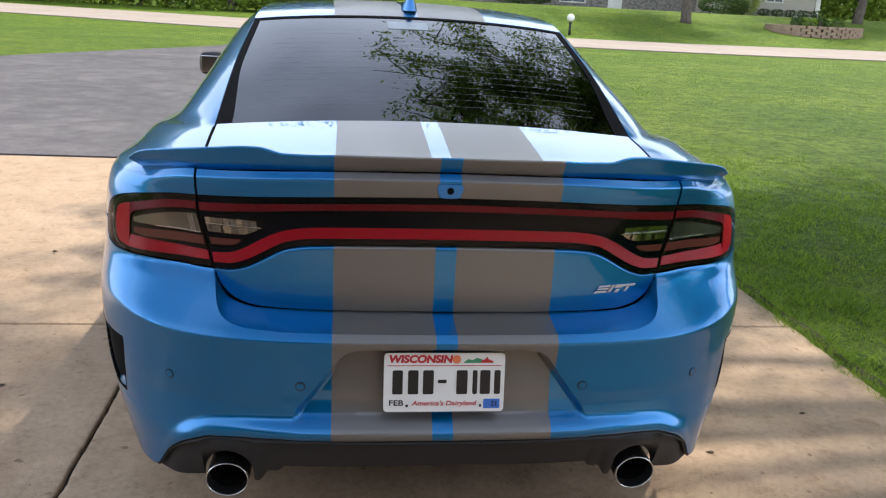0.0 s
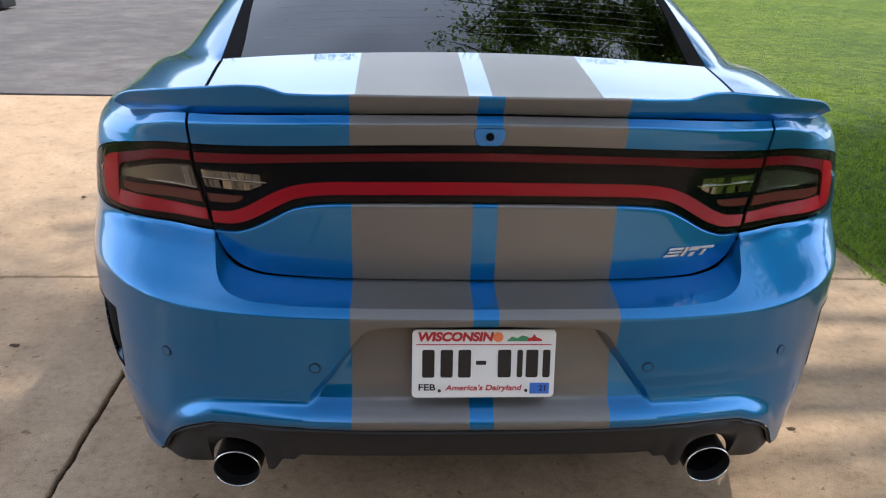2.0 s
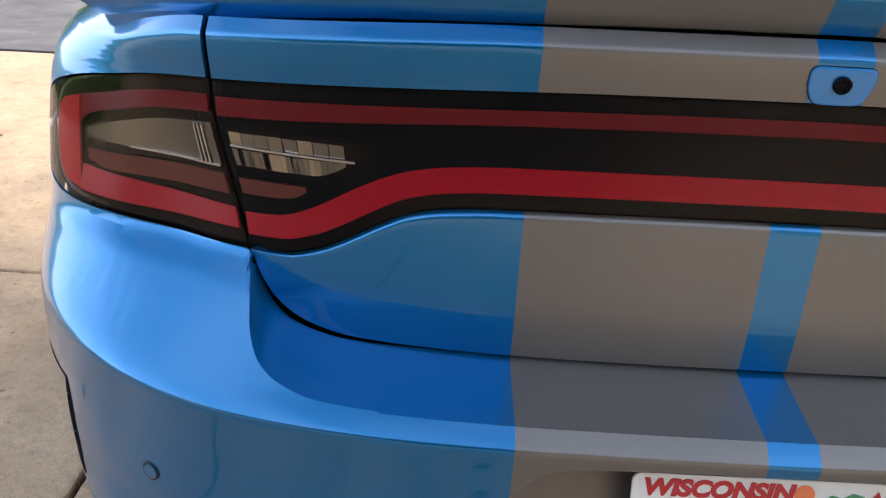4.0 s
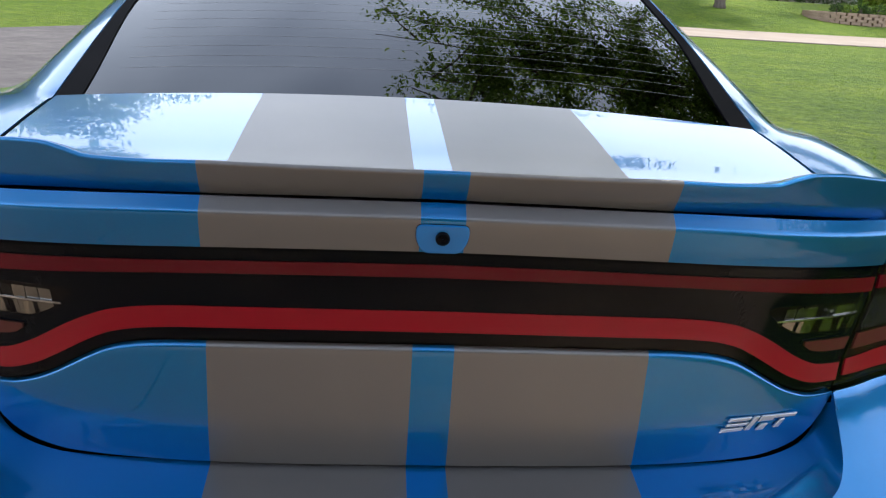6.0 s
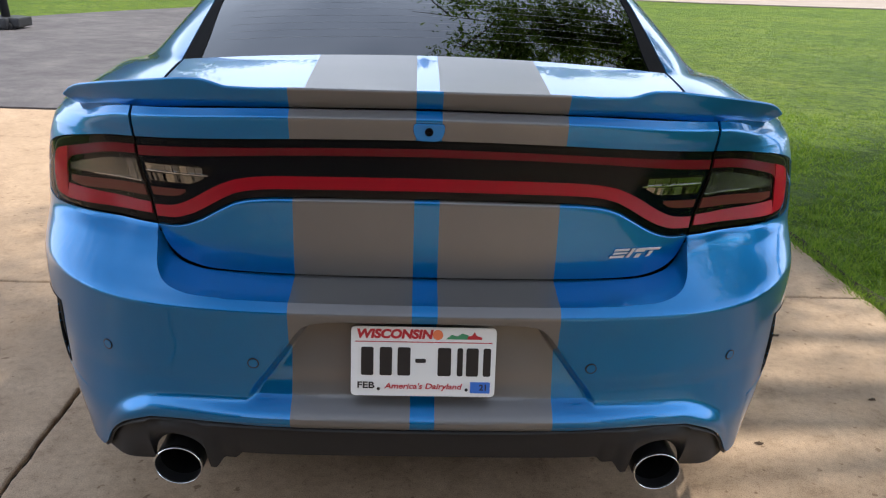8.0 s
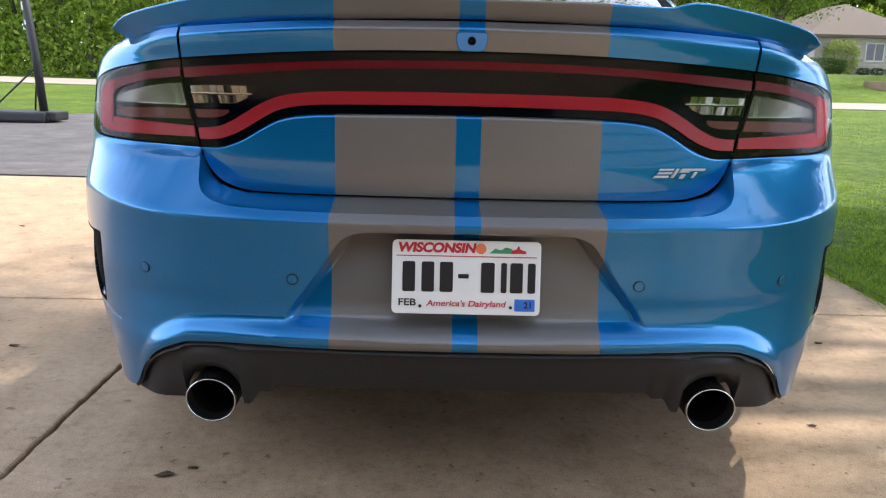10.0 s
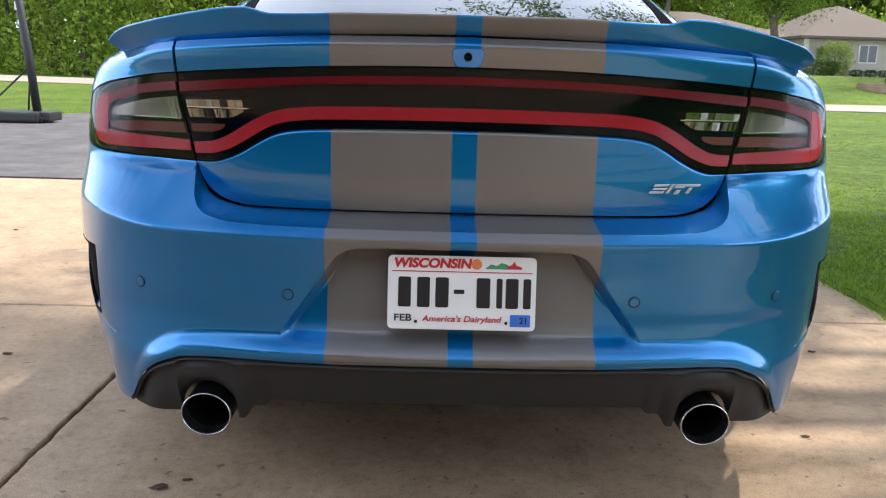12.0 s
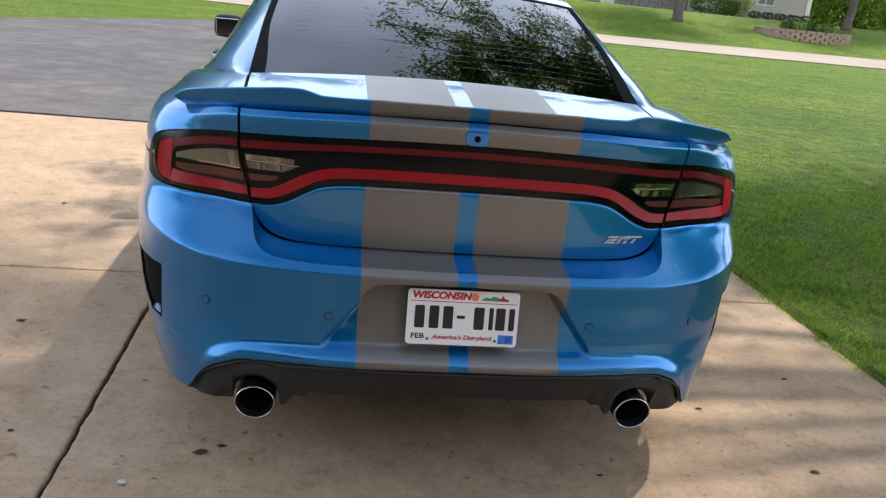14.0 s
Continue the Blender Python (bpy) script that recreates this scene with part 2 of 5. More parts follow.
CREST = curve([(0.0, 0.6847), (0.28, 0.6862), (0.475, 0.6887), (0.60, 0.6902), (0.68, 0.6939), (0.75, 0.6997), (0.82, 0.7087), (0.89, 0.7182), (1.03, 0.7292), (1.2, 0.7312), (1.5, 0.7312)])
BAND = curve([(0.0, 0.70), (0.008, 0.95), (0.018, 1.0), (0.028, 0.80), (0.046, 0.12), (0.056, 0.0), (0.2, 0.0)])
SHELF_TOP = curve([(0.0, 0.7225), (0.40, 0.7230), (0.47, 0.7245), (0.50, 0.729), (0.532, 0.738), (0.555, 0.751), (0.574, 0.770), (0.590, 0.800), (0.598, 0.817), (0.61, 0.8165), (0.765, 0.818), (0.876, 0.8215), (0.960, 0.826), (1.007, 0.837), (1.033, 0.855), (1.050, 0.890), (1.12, 0.894), (1.5, 0.894)])
SKIRT = curve([(0.0, 0.4205), (0.15, 0.421), (0.364, 0.4245), (0.485, 0.4237), (0.59, 0.4162), (0.618, 0.408), (0.664, 0.388), (0.704, 0.358), (0.732, 0.327), (0.766, 0.282), (0.785, 0.272), (0.85, 0.268), (1.2, 0.26), (5.0, 0.25)])
D_UP = curve([(0.70, 0.122), (0.74, 0.116), (0.80, 0.112), (0.90, 0.112), (0.96, 0.108), (1.02, 0.098), (1.06, 0.0885), (1.073, 0.0865), (1.0765, 0.0875), (1.079, 0.0900), (1.092, 0.1035)])
D_FLANK = curve([(0.20, 0.070), (0.30, 0.042), (0.40, 0.021), (0.50, 0.006), (0.58, 0.0), (0.66, -0.006), (0.74, -0.004), (0.85, 0.003), (0.95, 0.010), (1.00, 0.022), (1.03, 0.044), (1.08, 0.09)])
SHOULDER = curve([(0.0, 1.0905), (0.30, 1.0865), (0.55, 1.072), (0.63, 1.067), (0.72, 1.056), (0.82, 1.043), (0.95, 1.032), (1.2, 1.028), (2.2, 1.012), (5.0, 0.98)])
LID_DIP = curve([(0.0, 0.0), (0.12, -0.012), (0.356, -0.012), (0.508, -0.0085), (0.763, -0.003), (1.0, 0.0)])


RECESS = curve([(0.44, 0.392), (0.468, 0.372), (0.491, 0.361), (0.542, 0.324), (0.593, 0.287), (0.621, 0.268), (0.646, 0.249), (0.656, 0.237), (0.665, 0.214), (0.669, 0.18)])


def skin(s, z, off=0.0, upper=False):
    """A point of the tail at the distance s round it from the middle and the height z; off: metres outwards."""
    side, a = (-1 if s < 0 else 1), abs(s)
    if upper:
        up = 1.0
        depth = D_UP(z + (1.0905 - SHOULDER(a)) * smooth(0.99, 1.04, z))
    else:
        up = smooth(0.70, 0.815, z)
        lift = CREST(a) - 0.671
        zc = z - (lift - 0.0155 * smooth(0.72, 0.80, z)) * smooth(0.52, 0.67, z)
        edge = SHELF_EDGE(a)
        depth = lerp(D_FACE(zc), D_UP(z), smooth(0.79, 0.82, z))
        if z > edge:
            f = min(1.0, (z - edge) / max(0.004, SHELF_TOP(a) - edge))
            depth = lerp(D_FACE(edge), 0.128, f**0.9)
        depth -= lerp(0.027, 0.016, smooth(0.35, 0.60, a)) * BAND(max(0.0, z - SKIRT(a))) * smooth(0.76, 0.64, a)
        hw = RECESS(z)
        if z < 0.675 and a < 0.44:
            inset = lerp(0.014, 0.074, (z - 0.478) / 0.19) * smooth(0.462, 0.482, z)
            depth += max(0.0, inset) * smooth(hw + 0.012, hw - 0.014, a) * smooth(0.669, 0.659, z)
    run, pts = plan_table(lerp(4.2, 3.4, up), lerp(0.6, lerp(0.64, 0.68, smooth(0.82, 1.06, z)), up), 0.945)
    a += (-0.009 + 0.043 * smooth(0.80, 0.99, z)) * smooth(0.35, 0.60, a) * smooth(0.95, 0.70, a) * (1.0 if upper else smooth(0.70, 0.82, z))
    flank = smooth(0.66, 1.04, a)
    depth = lerp(depth, D_FLANK(z), flank) - off
    if a >= run[-1]:
        x, y, nx, ny = pts[-1][0], pts[-1][1] + a - run[-1], 1.0, 0.0
    else:
        i = int(np.searchsorted(run, a, side="right")) - 1
        i = min(max(i, 0), len(run) - 2)
        t = (a - run[i]) / max(1e-9, run[i + 1] - run[i])
        x, y = pts[i] * (1 - t) + pts[i + 1] * t
        j, k = max(i - 2, 0), min(i + 3, len(run) - 1)
        tx, ty = pts[k] - pts[j]
        ln = math.hypot(tx, ty) or 1
        nx, ny = ty / ln, -tx / ln
    w = smooth(0.62, 0.98, a)
    nx, ny = nx * w, lerp(-1.0, ny, w)
    return Vector((side * (x - nx * depth), y - ny * depth, z))


def spread(a, b, n):
    return [a + (b - a) * i / (n - 1) for i in range(n)]


def patch(s_list, low, high, n, off=0.0, upper=True):
    """Rows of skin points from the curve low(|s|) up to high(|s|)."""
    return [[skin(s, lerp(low(abs(s)), high(abs(s)), i / (n - 1)), off(s, i / (n - 1)) if callable(off) else off, upper) for s in s_list] for i in range(n)]


SEAM = 0.598
BAR_LOW = curve([(0.0, 0.9028), (0.14, 0.902), (0.30, 0.899), (0.36, 0.8945), (0.399, 0.886), (0.423, 0.8750), (0.45, 0.8600), (0.478, 0.8447), (0.507, 0.8318), (0.551, 0.8204), (0.60, 0.8185)])
BAR_HIGH = curve([(0.0, 1.0285), (0.14, 1.027), (0.25, 1.0244), (0.39, 1.018), (0.478, 1.0118), (0.537, 1.0073), (0.60, 1.0025)])
LAMP_LOW = curve([(0.59, 0.8195), (0.66, 0.820), (0.765, 0.821), (0.876, 0.8245), (0.960, 0.829), (1.005, 0.840), (1.030, 0.858), (1.045, 0.890)])
LAMP_HIGH = curve([(0.59, 1.0035), (0.70, 0.996), (0.80, 0.9885), (0.90, 0.980), (0.955, 0.970), (1.000, 0.955), (1.030, 0.933), (1.045, 0.896)])
LAMP_END = 1.045
LID_EDGE = skin(SEAM, SHOULDER(SEAM), 0, True).x

car = tagged(new("car"), "blue sedan with two grey racing stripes parked on a concrete driveway", "car")


def wave(a, b, n, fine):
    """Values from -b to b, close together within fine and wider apart outside it."""
    inner = spread(-fine, fine, n)
    m = max(2, int((b - fine) / 0.016))
    return [-v for v in spread(b, fine, m)[:-1]] + inner + spread(fine, b, m)[1:]


def build_tail():
    half = spread(0, 0.42, 85) + spread(0.42, 0.53, 9)[1:] + spread(0.53, 0.80, 54)[1:] + spread(0.80, 1.12, 60)[1:] + spread(1.12, 1.18, 5)[1:]
    s_bumper = [-v for v in half[:0:-1]] + half

    def heights(a):
        """Heights of the rows at a place round the tail, so that the creases lie on rows."""
        bottom, top = SKIRT(a), SHELF_TOP(a)
        crest = CREST(a)
        edge = min(SHELF_EDGE(a), top - 0.002)
        out = [lerp(bottom, bottom + 0.058, t) for t in spread(0, 1, 14)]
        out += [lerp(bottom + 0.058, crest - 0.014, t) for t in spread(0, 1, 52)[1:]] + [crest - 0.008, crest - 0.004, crest - 0.0015, crest, crest + 0.002, crest + 0.005]
        out += [lerp(crest + 0.005, edge, t) for t in spread(0, 1, 14)[1:]] + [lerp(edge, top, t) for t in spread(0, 1, 10)[1:]]
        return out

    def follow(s, z):
        """Shift a column so that the edge of the plate recess lies along one."""
        p = abs(s)
        if p >= 0.42:
            return s
        hw = min(0.380, max(0.20, RECESS(z)))
        q = p * hw / 0.27 if p < 0.27 else lerp(hw, 0.42, (p - 0.27) / 0.15)
        return math.copysign(q, s)

    columns = [[skin(follow(s, z), z, 0.0, False) for z in heights(abs(s))] for s in s_bumper]
    rows_b = [list(r) for r in zip(*columns)]

    def solid(c):
        f = (c.z - 0.452) / 0.165
        return not (0 < f < 1 and lerp(0.232, 0.205, f) < c.y < lerp(0.29, 0.45, f))

    bumper = sheet("rear_bumper", rows_b, PAINT, car, "blue bumper with grey stripes and a plate recess", 0.004, keep=solid)
    crease(bumper, 20)
    s_lid = spread(-SEAM + 0.004, SEAM - 0.004, 90)
    steps = spread(0, 0.955, 24) + [0.966, 0.975, 0.983, 0.990, 0.996, 1.0]
    panel = [[skin(s, lerp(SHELF_TOP(abs(s)) + 0.0035, BAR_LOW(abs(s)) - 0.002, v), -0.006 * max(0.0, (v - 0.955) / 0.045) ** 2, True) for s in s_lid] for v in steps]
    sheet("trunk_panel", panel, PAINT, car, "lower boot panel with grey stripes", 0.012)
    rows = patch(s_lid, lambda s: BAR_HIGH(s) + 0.003, SHOULDER, 30)
    top = rows[-1]
    for i in range(1, 22):
        f = i / 21
        row = []
        for s, p in zip(s_lid, top):
            x = p.x / top[-1].x * lerp(LID_EDGE - 0.004, 0.640, f ** 0.8)
            q = abs(p.x) / top[-1].x
            y = lerp(p.y, 0.69, f)
            z = lerp(p.z, lerp(1.131, 1.104, q * q), f) + LID_DIP(f)
            row.append((x, y, z))
        rows.append(row)
    sheet("trunk_lid", rows, PAINT, car, "boot lid with two grey stripes", 0.006)
    # added black strip below each lid seam, so the gap reads as shaded
    for side in (-1, 1):
        e = top[-1]
        gap = [[(side * (lerp(LID_EDGE, 0.6455, f ** 0.8) + dx), lerp(e.y + 0.01, 0.70, f), lerp(e.z, 1.100, f) + LID_DIP(f) - 0.007) for dx in (-0.014, 0.0, 0.014)] for f in spread(0.22, 1, 18)]
        sheet("seam_shade", gap, SOOT_AND_SHADE, car, "dark strip standing in for shade in the boot seam", 0.002, flip=side < 0)
    bar = sheet("tail_light_bar", patch(spread(-SEAM + 0.002, SEAM - 0.002, 90), BAR_LOW, BAR_HIGH, 14, -0.009), BLACK_GLOSS, car, "full-width glossy black tail light bar", 0.02)
    s_in = spread(-0.594, 0.594, 130)
    low0 = lambda s: BAR_LOW(s) + lerp(0.0175, 0.0155, smooth(0.3, 0.6, s))
    sheet("red_strip", patch(s_in, low0, lambda s: low0(s) + 0.0265 + 0.004 * math.exp(-((s - 0.455) / 0.05) ** 2) - 0.003 * smooth(0.48, 0.6, s), 7, lambda s, v: -0.001 - 0.006 * v), RED_LENS, bar, "red light strip", 0.002)
    # upper strip, its shade painted in by the darker red
    sheet("red_strip", patch(s_in, lambda s: BAR_HIGH(s) - lerp(0.0335, 0.039, smooth(0.3, 0.58, s)), lambda s: BAR_HIGH(s) - lerp(0.017, 0.0185, s / 0.6), 5, lambda s, v: -0.003 - 0.003 * v), SHADED_RED, bar, "red light strip", 0.002)
    bar_skin = patch(spread(-SEAM + 0.002, SEAM - 0.002, 110), lambda s: BAR_LOW(s) + 0.001, lambda s: BAR_HIGH(s) - 0.001, 16, 0.0)
    shell = sheet("outer_lens", bar_skin, LAMP_GLASS, bar, "clear glossy outer lens")
    shell.visible_shadow = False
    for side in (-1, 1):
        def lens(name, s0, s1, low, high, off, mat, parent, label, n=14, m=6, thick=0.003):
            return sheet(name, patch([side * v for v in spread(s0, s1, n)], low, high, m, off), mat, parent, label, thick, flip=side < 0)

        def cells(name, s0, s1, low, high, ns, nz, tilt, mat, parent, label, seed):
            """A reflector of small flat mirror cells, each at its own slant."""
            rng = random.Random(seed)
            verts, faces = [], []
            for i in range(ns):
                for j in range(nz):
                    sa, sb = lerp(s0, s1, i / ns), lerp(s0, s1, (i + 0.94) / ns)
                    ta, tb = rng.uniform(-tilt, tilt), rng.uniform(-tilt, tilt)
                    k = len(verts)
                    for a, v, o in ((sa, j / nz, -ta - tb), (sb, j / nz, ta - tb), (sb, (j + 0.9) / nz, ta + tb), (sa, (j + 0.9) / nz, tb - ta)):
                        verts.append(skin(side * a, lerp(low(a), high(a), v), -0.0065 + o, True))
                    faces.append((k, k + 1, k + 2, k + 3) if side > 0 else (k + 3, k + 2, k + 1, k))
            return mesh_object(name, verts, faces, mat, parent, label, False)

        # reversing lamp: a dark bowl, two rows of mirror cells and a bright rib between them
        rev_low = curve([(0.440, 0.9455), (0.452, 0.934), (0.466, 0.922), (0.496, 0.9105), (0.588, 0.9085)])
        rev_high = curve([(0.440, 0.9490), (0.447, 0.9535), (0.49, 0.9535), (0.588, 0.9505)])
        mid_rib = lambda s: lerp(0.9335, 0.9325, (s - 0.45) / 0.14)
        lamp_in = lens("reverse_lamp", 0.440, 0.588, rev_low, rev_high, -0.0085, SMOKED, bar, "clear reversing lamp", 20)
        cells("mirror_cells", 0.462, 0.586, lambda s: mid_rib(s) + 0.0015, lambda s: rev_high(s) - 0.002, 8, 1, 0.0007, REFLECTOR, lamp_in, "silver mirror cells", 3)
        cells("mirror_cells", 0.462, 0.586, lambda s: rev_low(s) + 0.002, lambda s: max(mid_rib(s) - 0.0015, rev_low(s) + 0.003), 20, 1, 0.0007, REFLECTOR, lamp_in, "silver mirror cells", 5)
        lens("chrome_rib", 0.452, 0.586, lambda s: mid_rib(s) - 0.0012, lambda s: mid_rib(s) + 0.0012, -0.0035, CHROME, lamp_in, "thin chrome rib", 10, 3)
        lens("reflector", 0.508, 0.588, curve([(0.508, 0.8935), (0.521, 0.886), (0.545, 0.8815), (0.59, 0.880)]), lambda s: lerp(0.8990, 0.8970, (s - 0.508) / 0.085), -0.004, AMBER_LENS, bar, "dull red reflector")
        lamp = lens("tail_lamp", SEAM + 0.004, LAMP_END, LAMP_LOW, LAMP_HIGH, -0.009, SMOKED, car, "smoked wrap-around tail lamp", 50, 14)
        hi = curve([(0.59, 0.9865), (0.74, 0.9765), (0.83, 0.968), (0.90, 0.9590), (0.95, 0.9490), (0.978, 0.935), (0.986, 0.905)])
        lo = curve([(0.59, 0.8388), (0.76, 0.8370), (0.875, 0.8382), (0.92, 0.8395), (0.955, 0.846), (0.975, 0.860), (0.986, 0.895)])
        hi_in = curve([(0.59, 0.9675), (0.74, 0.9565), (0.865, 0.9424), (0.905, 0.9335), (0.922, 0.920)])
        lo_in = curve([(0.59, 0.8603), (0.65, 0.862), (0.756, 0.8643), (0.854, 0.8681), (0.922, 0.8715)])
        # upper side of the ring in the darker, shaded red
        lens("red_strip", SEAM + 0.008, 0.9215, hi_in, hi, lambda s, v: -0.003 - 0.003 * v, SHADED_RED, lamp, "red light strip", 34)
        lens("red_strip", SEAM + 0.008, 0.9215, lo, lo_in, lambda s, v: -0.001 - 0.006 * v, RED_LENS, lamp, "red light strip", 34)
        lens("red_strip", 0.9225, 0.984, lo, hi, lambda s, v: -0.002 - 0.05 * abs(abs(s) - 0.955), RED_LENS, lamp, "red end of the light ring", 12, 12)
        clear_top = curve([(0.59, 0.9545), (0.742, 0.9430), (0.86, 0.9290), (0.905, 0.9190)])
        lens("clear_lens", SEAM + 0.010, 0.908, lambda s: 0.9060, clear_top, -0.006, SILVER_LENS, lamp, "clear smoky silver lens", 26)
        for k in range(3):
            s0 = 0.622 + 0.0065 * k
            lens("chrome_rib", s0, s0 + 0.0022, lambda s: 0.9075, lambda s: clear_top(s) - 0.002, -0.0035, CHROME, lamp, "thin chrome rib", 2, 4)
        lens("chrome_rib", 0.61, 0.80, lambda s: 0.9052, lambda s: 0.9072, -0.0035, CHROME, lamp, "thin chrome rib", 12, 3)
        lens("reflector", SEAM + 0.010, 0.905, curve([(0.59, 0.876), (0.86, 0.8730), (0.905, 0.880)]), lambda s: lerp(0.8985, 0.8935, (s - 0.59) / 0.32), -0.005, AMBER_LENS, lamp, "dull red reflector", 24)
        cover = lens("outer_lens", SEAM + 0.004, LAMP_END - 0.001, lambda s: LAMP_LOW(s) + 0.001, lambda s: LAMP_HIGH(s) - 0.001, 0.0, LAMP_GLASS, lamp, "clear glossy outer lens", 50, 14, 0.0)
        cover.visible_shadow = False
        # quarter panel: the band over the lamp, then the flank as far as the door
        low_q = lambda s: LAMP_HIGH(s) + 0.003 if s < LAMP_END else 0.899
        s_q = [side * v for v in spread(SEAM + 0.004, 1.18, 60)]
        rows_q = patch(s_q, low_q, SHOULDER, 30)
        sheet("quarter_panel", rows_q, PAINT, car, "blue rear quarter panel", 0.004, flip=side < 0)


def shoulder_line():
    pts = [skin(s, SHOULDER(s), 0, True) for s in spread(SEAM + 0.004, 5.2, 400)]
    ys = [p.y for p in pts]

    def at(y):
        i = min(max(int(np.searchsorted(ys, y)), 1), len(pts) - 1)
        t = min(1.0, max(0.0, (y - ys[i - 1]) / max(1e-6, ys[i] - ys[i - 1])))
        return pts[i - 1].lerp(pts[i], t)

    return at, pts[0].y


ROOF_TOP = curve([(1.6, 1.420), (1.7, 1.4405), (1.8, 1.453), (2.0, 1.466), (2.4, 1.472), (2.9, 1.455), (3.2, 1.42), (3.6, 1.26), (4.02, 1.05)])


def ROOF_Z(y):
    """Height of the middle line over the rear window (one smooth bow) and the roof."""
    t = y - 0.69
    return 1.133 + 0.355 * t - 0.0436 * t * t if y < 1.6 else ROOF_TOP(y)


ROOF_X = curve([(0.69, 0.648), (1.1, 0.642), (1.6, 0.620), (2.2, 0.605), (3.1, 0.61), (4.02, 0.70)])
BELT_X = curve([(0.69, 0.668), (0.80, 0.745), (0.95, 0.815), (1.2, 0.862), (1.8, 0.885), (3.5, 0.885), (4.02, 0.87)])
BELT_Z = curve([(0.69, 1.099), (0.80, 1.080), (0.95, 1.062), (1.2, 1.040), (2.0, 1.025), (4.02, 0.99)])


def roof_point(y, v):
    """v from -1 to 1 across the roof or the windows in its line."""
    return Vector((ROOF_X(y) * v, y, ROOF_Z(y) - 0.027 * v * v - 0.006 * v**4))


def build_cabin():
    at, y0 = shoulder_line()
    ys_glass = spread(0.692, 1.60, 24)
    glass = sheet("rear_window", [[roof_point(y, v) + Vector((0, 0, -0.004)) for v in spread(-0.985, 0.985, 30)] for y in ys_glass], TINTED, car, "dark tinted rear window", 0.004, flip=False)
    for side in (-1, 1):
        wid = lambda y: lerp(0.925, 0.962, smooth(0.69, 1.15, y))
        sheet("window_trim", [[roof_point(y, side * v) + Vector((0, 0, -0.001)) for v in spread(wid(y), 0.997, 4)] for y in ys_glass], TRIM, car, "black window trim", 0.004, flip=side < 0)
    top_frit = [[roof_point(y, v) + Vector((0, 0, -0.002)) for v in spread(-0.985, 0.985, 30)] for y in spread(1.583, 1.602, 3)]
    sheet("window_trim", top_frit, TRIM, car, "black upper window trim", 0.003)
    brake = [[roof_point(y, v) + Vector((0, 0, -0.0025)) for v in spread(-0.155, 0.095, 8)] for y in spread(1.46, 1.545, 4)]
    sheet("high_brake_lamp", brake, plain("pale_lamp_cover", (0.30, 0.34, 0.38), 0.25), car, "pale high-level brake lamp behind the glass", 0.006)
    for k in range(15):
        y = 0.80 + k * 0.046
        sheet("defroster_wire", [[roof_point(y + d, v) + Vector((0, 0, -0.0036)) for v in spread(-0.86, 0.86, 16)] for d in (0, 0.0009)], DEFROST, glass, "")
    sheet("roof", [[roof_point(y, v) for v in spread(-1, 1, 30)] for y in spread(1.603, 3.15, 30)], PAINT, car, "blue roof with two grey stripes", 0.006)
    sheet("windscreen", [[roof_point(y, v) for v in spread(-0.98, 0.98, 24)] for y in spread(3.155, 4.02, 16)], TINTED, car, "tinted windscreen", 0.005)
    for side in (-1, 1):
        def cross(y, n=9, a=0.0, b=1.0):
            e = roof_point(y, side)
            q = Vector((side * BELT_X(y), y, BELT_Z(y)))
            c = Vector((side * lerp(ROOF_X(y) + 0.055, BELT_X(y), 0.25), y, lerp(e.z, q.z, 0.16)))
            out = []
            for t in spread(a, b, n):
                out.append(e * (1 - t) ** 2 + c * 2 * t * (1 - t) + q * t * t)
            return out

        sheet("roof_rail", [cross(y, 4, 0, 0.16) for y in spread(1.755, 4.02, 40)], PAINT, car, "blue roof rail", 0.004, flip=side < 0)
        sheet("side_window", [cross(y, 8, 0.165, 1.0) for y in spread(1.755, 4.02, 40)], TINTED, car, "dark tinted side windows", 0.004, flip=side < 0)
        def shoulder_row(y, n):
            """From the lid seam, or the foot of the windows, out to the shoulder."""
            o = at(y)
            o = Vector((side * o.x, y, o.z))
            if y < 0.69:
                f = (y - y0) / (0.69 - y0)
                inner = Vector((side * lerp(LID_EDGE + 0.003, 0.6505, f ** 0.8), y, lerp(1.070, 1.1015, f) + LID_DIP(f)))
                if f < 0.02:
                    inner = o.lerp(inner, f / 0.02)
            else:
                inner = Vector((side * BELT_X(min(y, 4.02)), y, BELT_Z(min(y, 4.02)) - 0.25 * smooth(4.1, 5.2, y)))
            row = []
            for t in spread(0, 1, n):
                p = inner.lerp(o, t)
                p.z += (0.030 + 0.010 * smooth(0.6, 0.9, y)) * math.sin(math.pi * t) * smooth(y0, y0 + 0.15, y)
                row.append(p)
            return row

        # shoulder and roof pillar as one flowing panel
        net = []
        for y in [lerp(y0 + 0.002, 1.75, (i / 89) ** 1.15) for i in range(90)]:
            line = shoulder_row(y, 14)
            if y > 0.69:
                line = cross(y, 16)[:-1] + line
            run = [0.0]
            for p, q in zip(line, line[1:]):
                run.append(run[-1] + (q - p).length)
            net.append([[float(np.interp(t * run[-1], run, [p[k] for p in line])) for k in range(3)] for t in spread(0, 1, 28)])
        net = np.array(net)
        for _ in range(22):
            mean = (net[:-2, 1:-1] + net[2:, 1:-1] + net[1:-1, :-2] + net[1:-1, 2:]) / 4
            net[1:-1, 1:-1] += 0.6 * (mean - net[1:-1, 1:-1])
        sheet("quarter_top", [[Vector(p) for p in row] for row in net], PAINT, car, "blue shoulder flowing up into the roof pillar", 0.004, flip=side < 0)
